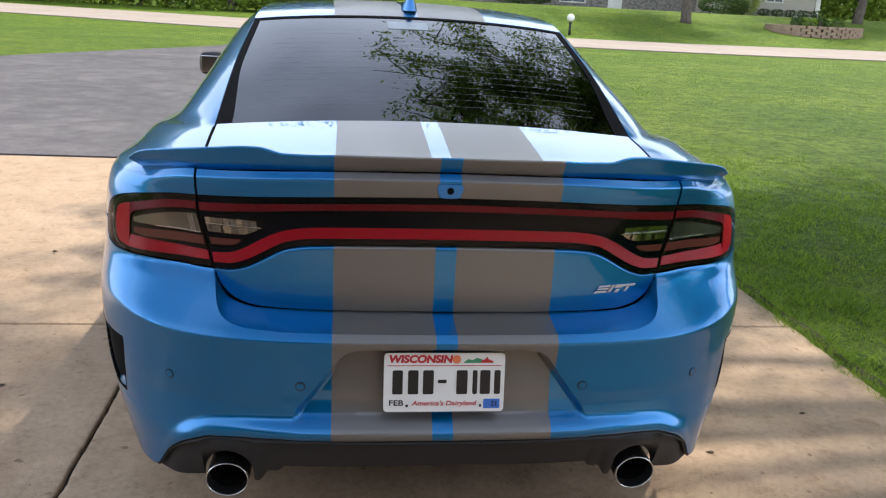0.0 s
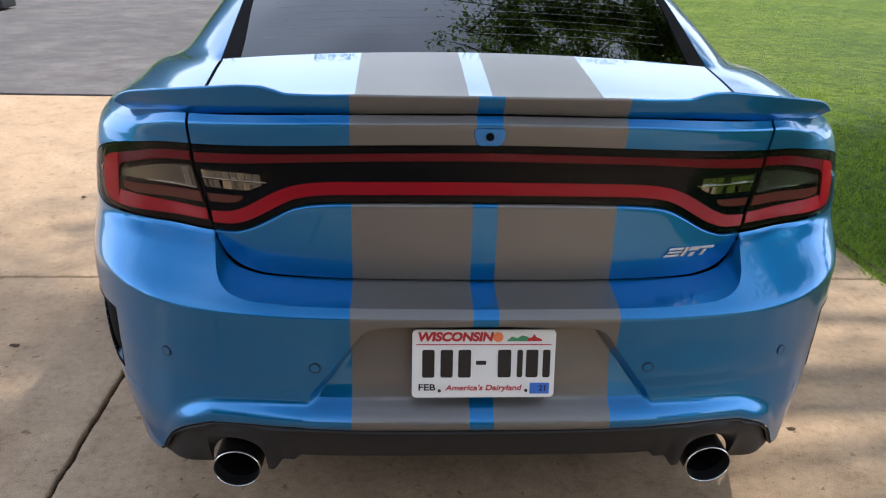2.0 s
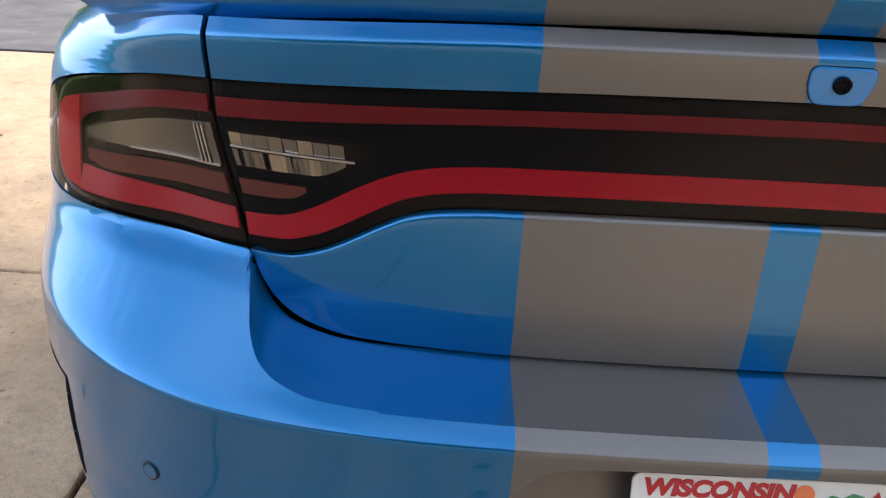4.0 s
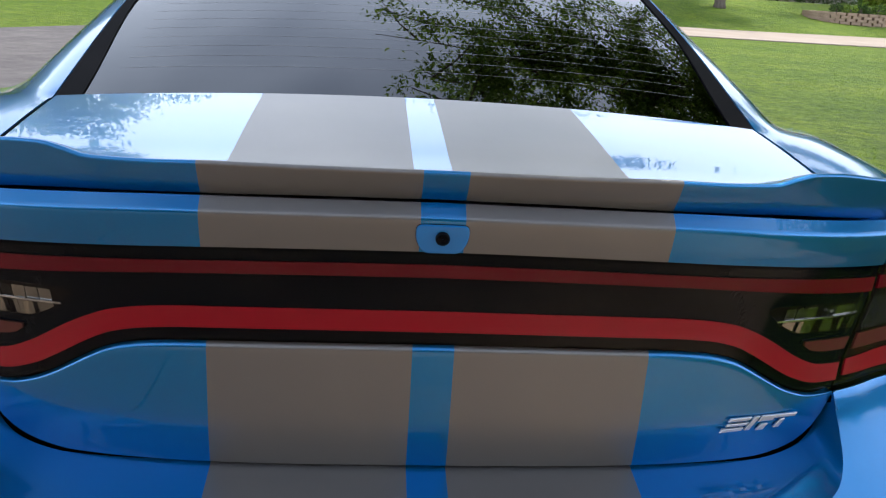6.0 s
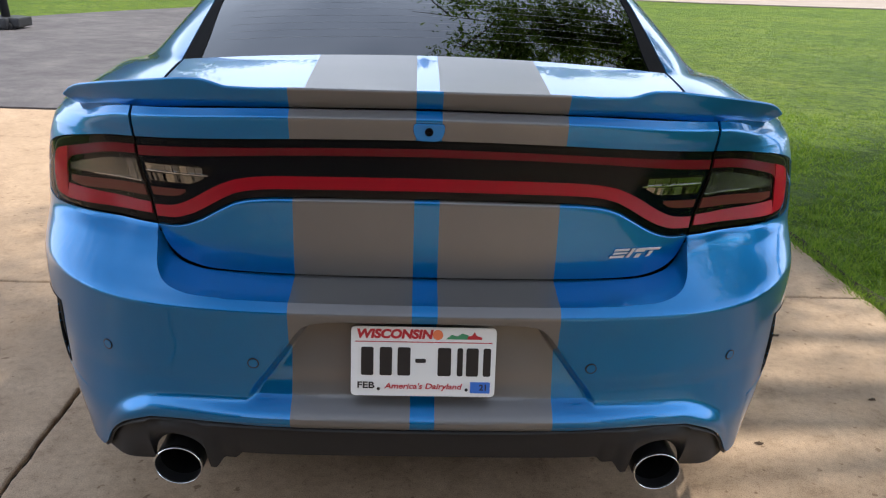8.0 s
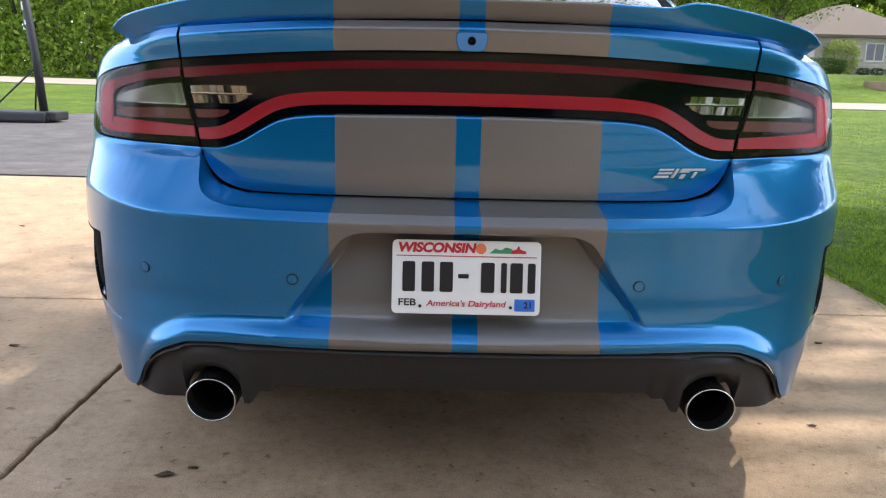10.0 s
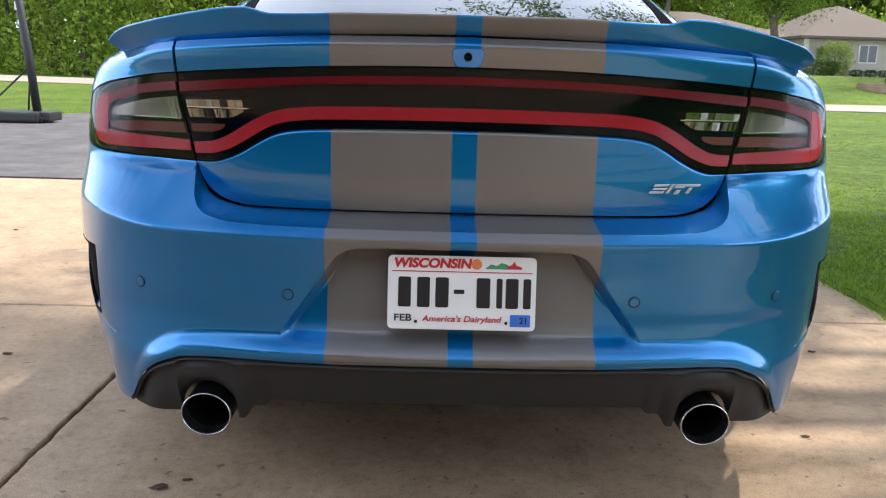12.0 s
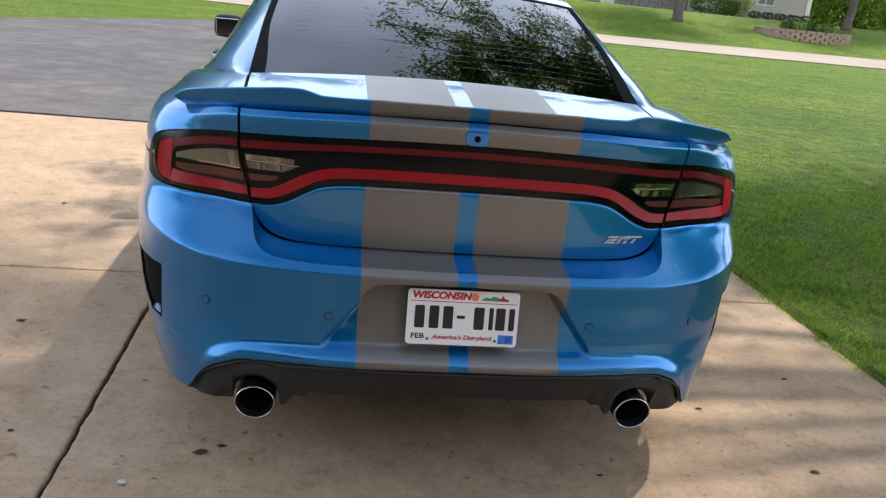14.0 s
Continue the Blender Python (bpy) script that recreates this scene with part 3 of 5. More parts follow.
        sheet("body_shoulder", [shoulder_row(y, 10) for y in spread(1.752, 4.95, 40)], PAINT, car, "blue shoulder of the body side", 0.004, flip=side < 0)
        # the flank to the front, with wheel arches
        s_f = [side * v for v in spread(1.184, 5.0, 150)]
        wheel = lambda c: min(math.hypot(c.y - 1.03, c.z - 0.36), math.hypot(c.y - 4.08, c.z - 0.36)) > 0.40
        sheet("body_side", patch(s_f, SKIRT, SHOULDER, 40), PAINT, car, "blue body side", 0.004, flip=side < 0, keep=wheel)
    hood = [[(v * BELT_X(4.02), y, BELT_Z(4.02) - 0.25 * smooth(4.1, 5.2, y) + 0.05 * (1 - v * v)) for v in spread(-1, 1, 20)] for y in spread(4.0, 4.95, 16)]
    sheet("bonnet", hood, PAINT, car, "blue bonnet with two grey stripes", 0.006)
    nose = []
    for z in spread(0.24, 0.86, 16):
        row = [skin(s, min(z, 0.66), -0.02 + 0.02 * math.sin(z * 4), False) for s in spread(-1.25, 1.25, 50)]
        nose.append([(p.x, 5.08 - p.y - 0.22 * smooth(0.6, 0.9, z), z) for p in row])
    sheet("front_bumper", nose, PAINT, car, "blue front bumper", 0.004, flip=True)
    cabin = bmesh.new()
    box(cabin, (1.16, 2.6, 0.5), pose(0, 2.55, 0.84), 0.05)
    part("cabin_floor", cabin, CABIN, car, "black cabin interior")
    shelf = [[(x, y, 1.06 + 0.03 * (1 - (x / 0.6) ** 2)) for x in spread(-0.6, 0.6, 12)] for y in spread(0.72, 1.35, 6)]
    sheet("parcel_shelf", shelf, CABIN, car, "black parcel shelf", 0.01)
    for x in (-0.38, 0.38):
        seat = bmesh.new()
        box(seat, (0.46, 0.12, 0.50), pose(x, 1.50, 1.05, -18), 0.05)
        part("rear_seat", seat, CABIN, car, "black rear seat back")
        seat = bmesh.new()
        box(seat, (0.26, 0.08, 0.15), pose(x, 1.45, 1.26, -10), 0.03)
        part("headrest", seat, CABIN, car, "black headrest")
    # added near-black sheet inside the body: stands in for shade in the panel gaps
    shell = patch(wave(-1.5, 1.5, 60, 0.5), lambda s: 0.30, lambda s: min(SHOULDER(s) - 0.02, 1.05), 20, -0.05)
    sheet("gap_shade", shell, SOOT_AND_SHADE, car, "added dark sheet standing in for shade in the panel gaps", 0.004)
    floor = bmesh.new()
    box(floor, (1.5, 4.3, 0.06), pose(0, 2.55, 0.25), 0.02)
    part("underbody", floor, SOOT_AND_SHADE, car, "dark underbody")


def build_spoiler():
    """A lip with an undercut back face, rising to a blade each side that overhangs the rear quarters."""
    z_low = curve([(0.0, 1.0935), (0.14, 1.092), (0.25, 1.089), (0.39, 1.0835), (0.44, 1.0812), (0.549, 1.072), (0.61, 1.0655), (0.70, 1.0560), (0.80, 1.0405), (0.82, 1.037)])
    z_top = curve([(0.0, 1.1335), (0.25, 1.1322), (0.36, 1.1287), (0.405, 1.1285), (0.436, 1.1355), (0.462, 1.1402), (0.49, 1.1398), (0.568, 1.131), (0.643, 1.1205), (0.72, 1.1075), (0.77, 1.0965), (0.795, 1.0845), (0.806, 1.0745), (0.82, 1.065)])
    rows = []
    for x in wave(-0.808, 0.808, 130, 0.64):
        a = abs(x)
        y = 0.078 + 0.104 * (a / 0.62) ** 3.0
        slope = 0.104 * 3.0 / 0.62 * (a / 0.62) ** 2.0
        fw = Vector((-math.copysign(slope, x), 1, 0)).normalized()
        d = lerp(0.125, 0.085, smooth(0.5, 0.80, a))
        zl, zt = z_low(a), z_top(a)
        zf = lerp(1.079, 1.050, smooth(0.45, 0.72, a))
        tuck = 0.014 * smooth(0.60, 0.80, a)
        ring = [(0.040 + tuck, zl + 0.0025), (0.028 + tuck, zl + 0.0002), (0.0235 + tuck, zl + 0.0006), (0.0212 + tuck, zl + 0.0024)]
        ring += [(lerp(0.0212 + tuck, 0.0012, f ** 0.85), lerp(zl + 0.0024, zt - 0.0065, f)) for f in (0.33, 0.66, 1.0)]
        ring += [(0.0002, zt - 0.0042), (0.0004, zt - 0.0025), (0.0018, zt - 0.0009), (0.0040, zt), (0.0070, zt - 0.0004), (0.012, zt - 0.0020)]
        ring += [(d * 0.45, lerp(zt, zf, 0.30)), (d * 0.75, lerp(zt, zf, 0.70)), (d, zf), (d + 0.002, zf - 0.006), (d * 0.5, zl + lerp(-0.004, 0.006, smooth(0.60, 0.66, a)))]
        rows.append([Vector((x, y, 0)) + fw * k + Vector((0, 0, z)) for k, z in ring])
    for end in (rows[0], rows[-1]):
        side = 1 if end[0].x > 0 else -1
        for i, p in enumerate(end):
            p.x -= side * 0.010 * smooth(1.075, 1.040, p.z)
    n = len(rows[0])
    verts = [p for r in rows for p in r]
    faces = grid_faces(len(rows), n, 0, True, True) + [tuple(range(n)), tuple(len(verts) - n + i for i in range(n))[::-1]]
    ob = mesh_object("spoiler", verts, faces, PAINT, car, "blue and grey boot-lid spoiler")
    crease(ob, 48)


def build_valance():
    half = spread(0, 0.40, 20) + spread(0.40, 0.78, 110)[1:]
    s_v = [-v for v in half[:0:-1]] + half
    cut = lambda s: 0.276 + math.sqrt(max(0.0, 0.067**2 - (s - 0.548) ** 2))
    low = lambda s: max(lerp(lerp(0.312, 0.296, smooth(0.40, 0.42, s)), 0.262, smooth(0.44, 0.47, s)), cut(s) if abs(s - 0.548) < 0.067 else 0.0)
    rows = []
    high = lambda s: SKIRT(s) - 0.002
    for v in spread(0, 0.80, 15) + [0.83, 0.855, 0.875, 0.89, 0.905, 0.92, 0.935, 0.95, 0.965, 0.98, 1.0]:
        row = []
        for s in s_v:
            a = abs(s)
            z = lerp(min(low(a), high(a) - 0.004), high(a), v)
            lip = 0.017 * smooth(0.855, 0.905, v) * (1 - 0.55 * smooth(0.92, 1.0, v))
            inset = -0.020 - 0.034 * (1 - v) ** 1.3 * smooth(0.72, 0.60, a) + lip
            bulge = 0.022 * math.exp(-((a - 0.55) / 0.09) ** 2) * math.sin(math.pi * min(1, v * 1.1))
            row.append(skin(s, z, inset + bulge, False))
        rows.append(row)
    sheet("valance", rows, BLACK_PLASTIC, car, "black textured plastic lower valance", 0.006)


def build_exhausts():
    for side in (-1, 1):
        m = pose(side * 0.548, 0.068, 0.276, 90 + 4, 0, side * 2) @ Matrix.Diagonal((1.0, 0.92, 1, 1))
        v, f = lathe([(0.0545, -0.30), (0.0545, -0.004), (0.0540, 0.001), (0.0516, 0.0012), (0.0512, -0.002), (0.0505, -0.25), (0.001, -0.252)], 40, m)
        tip = mesh_object("exhaust_tip", v, f, plain("dark_steel", (0.02, 0.02, 0.021), 0.45, 0.5), car, "round exhaust tip with a chrome rim")
        v, f = lathe([(0.0550, -0.006), (0.0555, 0.000), (0.0549, 0.0034), (0.0534, 0.0044), (0.0520, 0.0032), (0.0514, 0.0)], 40, m)
        mesh_object("rim", v, f, CHROME, tip, "chrome rim")
        v, f = lathe([(0.0503, -0.03), (0.0501, -0.245), (0.001, -0.247)], 32, m)
        mesh_object("bore", v, f, SOOT_AND_SHADE, tip, "sooty bore")


def build_wheels():
    for x in (-0.825, 0.825):
        for y in (1.03, 4.08):
            wheel = tagged(new("wheel"), "dark alloy wheel with a black tyre")
            wheel.parent = car
            m = pose(x, y, 0.355, 0, 90 if x > 0 else -90, 0)
            prof = [(0.25, -0.11), (0.30, -0.125), (0.335, -0.12), (0.352, -0.10), (0.355, -0.04), (0.355, 0.04), (0.352, 0.10), (0.335, 0.12), (0.30, 0.125), (0.255, 0.11)]
            v, f = lathe(prof, 48, m)
            mesh_object("tyre", v, f, RUBBER, wheel, "black tyre")
            v, f = lathe([(0.255, -0.10), (0.262, 0.10), (0.25, 0.112), (0.235, 0.10), (0.23, 0.03), (0.06, 0.05), (0.05, 0.08), (0.001, 0.085)], 40, m)
            mesh_object("rim", v, f, ALLOY, wheel, "dark alloy rim")
    for x in (-0.70, 0.70):
        for y in (1.03, 4.08):
            v, f = lathe([(0.43, -0.22), (0.43, 0.20)], 30, pose(x, y, 0.37, 0, 90, 0))
            v = [Vector((p.x, p.y, max(p.z, 0.22))) for p in v]
            mesh_object("wheel_well", v, f, SOOT_AND_SHADE, car, "dark wheel well")


def face_frame(s, z, off=0.002, upper=True):
    """A pose on the skin: x along it, y up it, z outwards."""
    p, a, b = skin(s, z, off, upper), skin(s + 0.006, z, off, upper), skin(s, z + 0.006, off, upper)
    ex = (a - p).normalized()
    ey = (b - p - ex * (b - p).dot(ex)).normalized()
    ez = ex.cross(ey)
    return Matrix(((ex.x, ey.x, ez.x, p.x), (ex.y, ey.y, ez.y, p.y), (ex.z, ey.z, ez.z, p.z), (0, 0, 0, 1)))


def prism(name, outline, m, height, mat, parent, label="", bevel=0.0):
    """A flat outline in the x-y of the pose m, raised by height."""
    bm = bmesh.new()
    f = bm.faces.new([bm.verts.new((x, y, 0)) for x, y in outline])
    if f.calc_area() and f.normal.z < 0:
        f.normal_flip()
    bm.normal_update()
    if f.normal.z < 0:
        f.normal_flip()
    top = bmesh.ops.extrude_face_region(bm, geom=[f])
    vs = [g for g in top["geom"] if isinstance(g, bmesh.types.BMVert)]
    bmesh.ops.translate(bm, verts=vs, vec=(0, 0, height))
    f.normal_flip()
    if bevel:
        edges = [e for e in bm.edges if all(v in vs for v in e.verts)]
        bmesh.ops.bevel(bm, geom=edges, offset=bevel, segments=2, affect="EDGES", profile=0.5)
    bmesh.ops.transform(bm, matrix=m, verts=bm.verts)
    return part(name, bm, mat, parent, label)


def rounded(w, h, r, n=5):
    out = []
    for cx, cy, a0 in ((w / 2 - r, h / 2 - r, 0), (-w / 2 + r, h / 2 - r, 90), (-w / 2 + r, -h / 2 + r, 180), (w / 2 - r, -h / 2 + r, 270)):
        out += [(cx + r * math.cos(radians(a0 + 90 * k / n)), cy + r * math.sin(radians(a0 + 90 * k / n))) for k in range(n + 1)]
    return out


def soften(points, r, n=6):
    """A closed outline with its corners rounded."""
    out = []
    for k, p in enumerate(points):
        p, a, b = Vector(p), Vector(points[k - 1]), Vector(points[(k + 1) % len(points)])
        q0, q1 = p + (a - p).normalized() * min(r, (a - p).length * 0.45), p + (b - p).normalized() * min(r, (b - p).length * 0.45)
        out += [tuple(q0 * (1 - t) ** 2 + p * 2 * t * (1 - t) + q1 * t * t) for t in spread(0, 1, n)]
    return out


def text_part(name, words, size, m, mat, parent, label, bold=0.0, shear=0.0, width=None):
    cu = bpy.data.curves.new(name, "FONT")
    cu.body, cu.size, cu.align_x, cu.align_y, cu.offset, cu.shear, cu.extrude = words, size, "CENTER", "CENTER", bold, shear, 0.0004
    tmp = bpy.data.objects.new(name, cu)
    scene.collection.objects.link(tmp)
    bpy.context.view_layer.update()
    me = bpy.data.meshes.new_from_object(tmp.evaluated_get(bpy.context.evaluated_depsgraph_get()))
    bpy.data.objects.remove(tmp)
    xs = [v.co.x for v in me.vertices]
    k = width / (max(xs) - min(xs)) if width else 1.0
    me.transform(m @ Matrix.Diagonal((k, 1, 1, 1)))
    me.materials.clear()
    me.materials.append(mat)
    ob = new(name, me)
    ob.parent = parent
    return tagged(ob, label)


def build_plate():
    tilt = math.degrees(math.atan2(0.1502, 0.0225))
    base = pose(0, 0.0112, 0.5768, tilt, 0, 0)
    white = plain("plate_white", (0.72, 0.72, 0.70), 0.35, 0, 0.5, 80, 0.06)
    black = plain("plate_black", (0.01, 0.01, 0.012), 0.4)
    red = plain("plate_red", (0.45, 0.02, 0.03), 0.4)
    plate = prism("licence_plate", rounded(0.305, 0.152, 0.010), base @ pose(0, 0, -0.003), 0.003, white, car, "white licence plate with red state name and black bars", 0.0008)
    frame_out = base @ pose(0, 0, -0.008)
    prism("plate_backing", rounded(0.298, 0.146, 0.009), frame_out, 0.004, BLACK_PLASTIC, plate, "black plate backing")
    up = base @ pose(0, 0, 0.0006)
    text_part("state_name", "WISCONSIN", 0.026, up @ pose(-0.062, 0.060, 0), red, plate, "red state name", 0.0013, 0.16, 0.160)
    prism("rule", [(-0.144, 0.0428), (0.144, 0.0428), (0.144, 0.0447), (-0.144, 0.0447)], up, 0.0004, red, plate, "thin dark red rule")
    prism("sun_mark", [(0.029 + 0.011 * math.cos(a * math.pi / 10), 0.060 + 0.011 * math.sin(a * math.pi / 10)) for a in range(20)], up, 0.0004, plain("plate_orange", (0.75, 0.20, 0.08), 0.4), plate, "orange sun mark")
    prism("field_mark", [(0.046, 0.051), (0.100, 0.051), (0.092, 0.061), (0.080, 0.064), (0.070, 0.058), (0.058, 0.061)], up, 0.0004, plain("plate_green", (0.05, 0.25, 0.12), 0.4), plate, "green field mark")
    prism("barn_mark", [(0.090, 0.0512), (0.122, 0.0512), (0.122, 0.056), (0.110, 0.060), (0.106, 0.068), (0.101, 0.060), (0.093, 0.058)], up @ pose(0, 0, 0.0003), 0.0004, red, plate, "dark red barn mark")
    for x0, w in ((-0.118, 0.026), (-0.079, 0.026), (-0.041, 0.027), (0.044, 0.028), (0.077, 0.012), (0.103, 0.026), (0.134, 0.016)):
        prism("serial_bar", rounded(w, 0.062, 0.004), up @ pose(x0, 0.001, 0), 0.0006, black, plate, "black bar")
    prism("serial_bar", rounded(0.022, 0.009, 0.002), up @ pose(-0.006, 0.003, 0), 0.0006, black, plate, "short black dash")
    text_part("month", "FEB", 0.020, up @ pose(-0.121, -0.053, 0), black, plate, "black month letters", 0.0004, 0, 0.036)
    text_part("slogan", "America's Dairyland", 0.017, up @ pose(0.0, -0.054, 0), red, plate, "red slogan", 0.0003, 0.2, 0.165)
    for x in (-0.094, 0.092):
        prism("bolt", [(x + 0.0035 * math.cos(a * math.pi / 6), -0.060 + 0.0035 * math.sin(a * math.pi / 6)) for a in range(12)], up, 0.0015, black, plate, "small plate bolt")
    prism("year_sticker", rounded(0.042, 0.025, 0.002), up @ pose(0.121, -0.055, 0), 0.0003, plain("sticker_blue", (0.03, 0.15, 0.55), 0.35), plate, "blue year sticker")
    text_part("year", "21", 0.018, up @ pose(0.128, -0.055, 0.0005), black, plate, "black year digits", 0.0005)


def build_details():
    for s in (-0.358, 0.358, -0.700, 0.700):
        m = face_frame(s, 0.564, 0.0012, False)
        sensor = prism("parking_sensor", [(0.0098 * math.cos(a * math.pi / 12), 0.0098 * math.sin(a * math.pi / 12)) for a in range(24)], m @ pose(0, 0, 0.0002), 0.0010, PAINT, car, "round blue parking sensor", 0.0005)
        v, f = lathe([(0.0102, -0.001), (0.0122, -0.001), (0.0123, 0.0006), (0.0102, 0.0006)], 28, m)
        mesh_object("gap_ring", v, f, BLACK_PLASTIC, sensor, "dark ring gap")
    m = face_frame(0.0, 1.052, 0.0, True)
    pad = soften([(-0.0315, 0.0165), (0.0315, 0.0165), (0.0315, -0.004), (0.0225, -0.0215), (-0.0225, -0.0215), (-0.0315, -0.004)], 0.0085)
    blue = plain("blue_paint", (0.006, 0.20, 0.58), 0.32, 0.4, 0.5, 60, 0.06, 1.0)
    prism("camera_surround", [(x * 1.015, y * 1.02) for x, y in pad], m @ pose(0, 0, -0.001), 0.0018, BLACK_GLOSS, car, "dark seam round the camera pad")
    cam_pad = prism("reversing_pad", pad, m @ pose(0, 0, -0.001), 0.004, blue, car, "blue reversing camera pad", 0.0015)
    v, f = lathe([(0.0085, 0.003), (0.0085, 0.0065), (0.0065, 0.0072), (0.005, 0.0052), (0.0005, 0.0060)], 24, m)
    mesh_object("lens", v, f, BLACK_GLOSS, cam_pad, "small black lens")
    # chrome badge: three slanted angular marks
    b = face_frame(0.462, 0.787, 0.0015, True)
    slant = lambda x0, x1, z0, z1: [(x0 + 0.7 * z0, z0), (x1 + 0.7 * z0, z0), (x1 + 0.7 * z1, z1), (x0 + 0.7 * z1, z1)]
    bar_s = [slant(-0.060, -0.022, -0.012, -0.006), slant(-0.057, -0.020, -0.0025, 0.0025), slant(-0.060, -0.022, 0.006, 0.012),
             slant(-0.016, -0.007, -0.012, 0.012), slant(-0.003, 0.024, 0.002, 0.012), slant(0.008, 0.020, -0.014, -0.003),
             slant(0.024, 0.062, 0.006, 0.012), slant(0.038, 0.047, -0.012, 0.003)]
    badge = tagged(new("badge"), "small chrome badge on the boot panel")
    badge.parent = car
    for o in bar_s:
        prism("chrome_mark", [(0.88 * x, 0.84 * z) for x, z in o], b, 0.003, BADGE, badge, "chrome mark", 0.0008)
    # bumper vents
    for side in (-1, 1):
        cut = [[skin(side * s, z, lerp(-0.034, -0.0065, smooth(0.82, 1.02, s)), False) for s in spread(0.78, 1.34, 24)] for z in spread(0.42, 0.66, 8)]
        vent = sheet("bumper_vent", cut, SOOT_AND_SHADE, car, "black vertical vent in the bumper corner", 0.004, flip=side < 0)
        def edge_point(y, z):
            lo, hi = 0.5, 1.4
            for _ in range(24):
                mid = (lo + hi) / 2
                lo, hi = (mid, hi) if skin(mid, z, 0, False).y < y else (lo, mid)
            return skin(side * lo, z, -0.003, False)

        loop = [edge_point(lerp(0.232, 0.205, f), 0.452 + 0.165 * f) for f in spread(0, 1, 14)]
        loop += [edge_point(lerp(0.205, 0.45, f), 0.617) for f in spread(0, 1, 14)[1:]]
        loop += [edge_point(lerp(0.45, 0.29, f), 0.617 - 0.165 * f) for f in spread(0, 1, 14)[1:]]
        loop += [edge_point(lerp(0.29, 0.232, f), 0.452) for f in spread(0, 1, 8)[1:]]
        v, f = tube(loop, 0.0042, 8)
        mesh_object("vent_lip", v, f, SOOT_AND_SHADE, vent, "black lip of the vent")
        fin = []
        for s in spread(0.812, 0.985, 14):
            f = (s - 0.812) / 0.173
            lowz, topz = 0.424 + 0.012 * f, lerp(0.426, 0.472, min(1, f * 1.3))
            fin.append([skin(side * s, lowz, 0.001, False), skin(side * s, lerp(lowz, topz, 0.5), 0.001 - 0.002 * f, False), skin(side * s, topz, lerp(0.001, -0.014, f), False), skin(side * s, topz + 0.004, -0.03 * f, False)])
        sheet("vent_fin", fin, PAINT, vent, "blue fin under the vent", 0.002, flip=side > 0)
    # shark-fin aerial
    rows = []
    for i in range(9):
        f = i / 8
        y0, y1 = lerp(1.66, 1.68, f), lerp(1.85, 1.73, f**0.8)
        w = 0.034 * (1 - f) ** 0.6 + 0.002
        z = ROOF_Z(1.76) - 0.006 + 0.058 * f
        rows.append([(w * math.sin(2 * math.pi * k / 16), lerp(y0, y1, 0.5) + (y1 - y0) / 2 * math.cos(2 * math.pi * k / 16), z) for k in range(16)])
    verts = [p for r in rows for p in r]
    mesh_object("aerial", verts, grid_faces(9, 16, 0, False, True) + [tuple(len(verts) - 16 + k for k in range(16))], blue, car, "blue shark-fin aerial")
    for side in (-1, 1):
        bm = bmesh.new()
        box(bm, (0.165, 0.11, 0.125), pose(side * 0.995, 3.06, 1.085), 0.042)
        bmesh.ops.subdivide_edges(bm, edges=bm.edges, cuts=1, use_grid_fill=True, smooth=0.6)
        mirror = part("door_mirror", bm, BLACK_PLASTIC, car, "black door mirror", True)
        bm = bmesh.new()
        box(bm, (0.125, 0.008, 0.09), pose(side * 1.0, 3.004, 1.085), 0.003)
        part("mirror_glass", bm, plain("mirror_silver", (0.5, 0.5, 0.52), 0.03, 1.0), mirror, "mirror glass")
        bm = bmesh.new()
        box(bm, (0.12, 0.05, 0.03), pose(side * 0.91, 3.08, 1.05), 0.01)
        part("mirror_foot", bm, BLACK_PLASTIC, mirror, "mirror foot")


DEFROST = plain("defroster_wire", (0.17, 0.17, 0.18), 0.4)
build_tail()
build_cabin()
build_spoiler()
build_valance()
build_exhausts()
build_wheels()
build_plate()
build_details()


# ---- ground ----
def rise(x, y):
    """The lay of the land: level round the drive, higher beyond the road."""
    return 1.45 * smooth(36, 50, y) * smooth(-6, 6, x) + 0.02 * math.sin(x * 0.31) * math.sin(y * 0.23) * smooth(8, 14, abs(x) + max(0, y))


def lawn_material():
    k = Mat("lawn", (0.08, 0.17, 0.02), 0.8, 0, 0.25)
    vec = k.coords()
    big, mid, fine = k.noise(0.35, 5, 0.6, vec), k.noise(2.6, 5, 0.7, vec), k.noise(55, 3, 0.7, vec)
    base = k.ramp(big, [(0.3, (0.105, 0.195, 0.012)), (0.5, (0.145, 0.240, 0.017)), (0.7, (0.205, 0.290, 0.030))])
    patchy = k.ramp(mid, [(0.3, (0.55, 0.62, 0.5)), (0.62, (1.15, 1.08, 1.05))])
    blades = k.ramp(fine, [(0.3, (0.45, 0.5, 0.4)), (0.65, (1.25, 1.2, 1.1))])
    tufts = k.ramp(k.noise(9, 4, 0.75, vec, ), [(0.36, (0.42, 0.50, 0.40)), (0.50, (0.95, 0.96, 0.95)), (0.66, (1.22, 1.16, 1.1))])
    blades = k.mix(1.0, blades, tufts, "MULTIPLY")
    k.to("Base Color", k.mix(1.0, k.mix(1.0, base, patchy, "MULTIPLY"), blades, "MULTIPLY"))
    k.bump(k.math("ADD", k.noise(70, 4, 0.8, vec), k.noise(8, 3, 0.7, vec)), 1.0, 0.05)
    return k.m


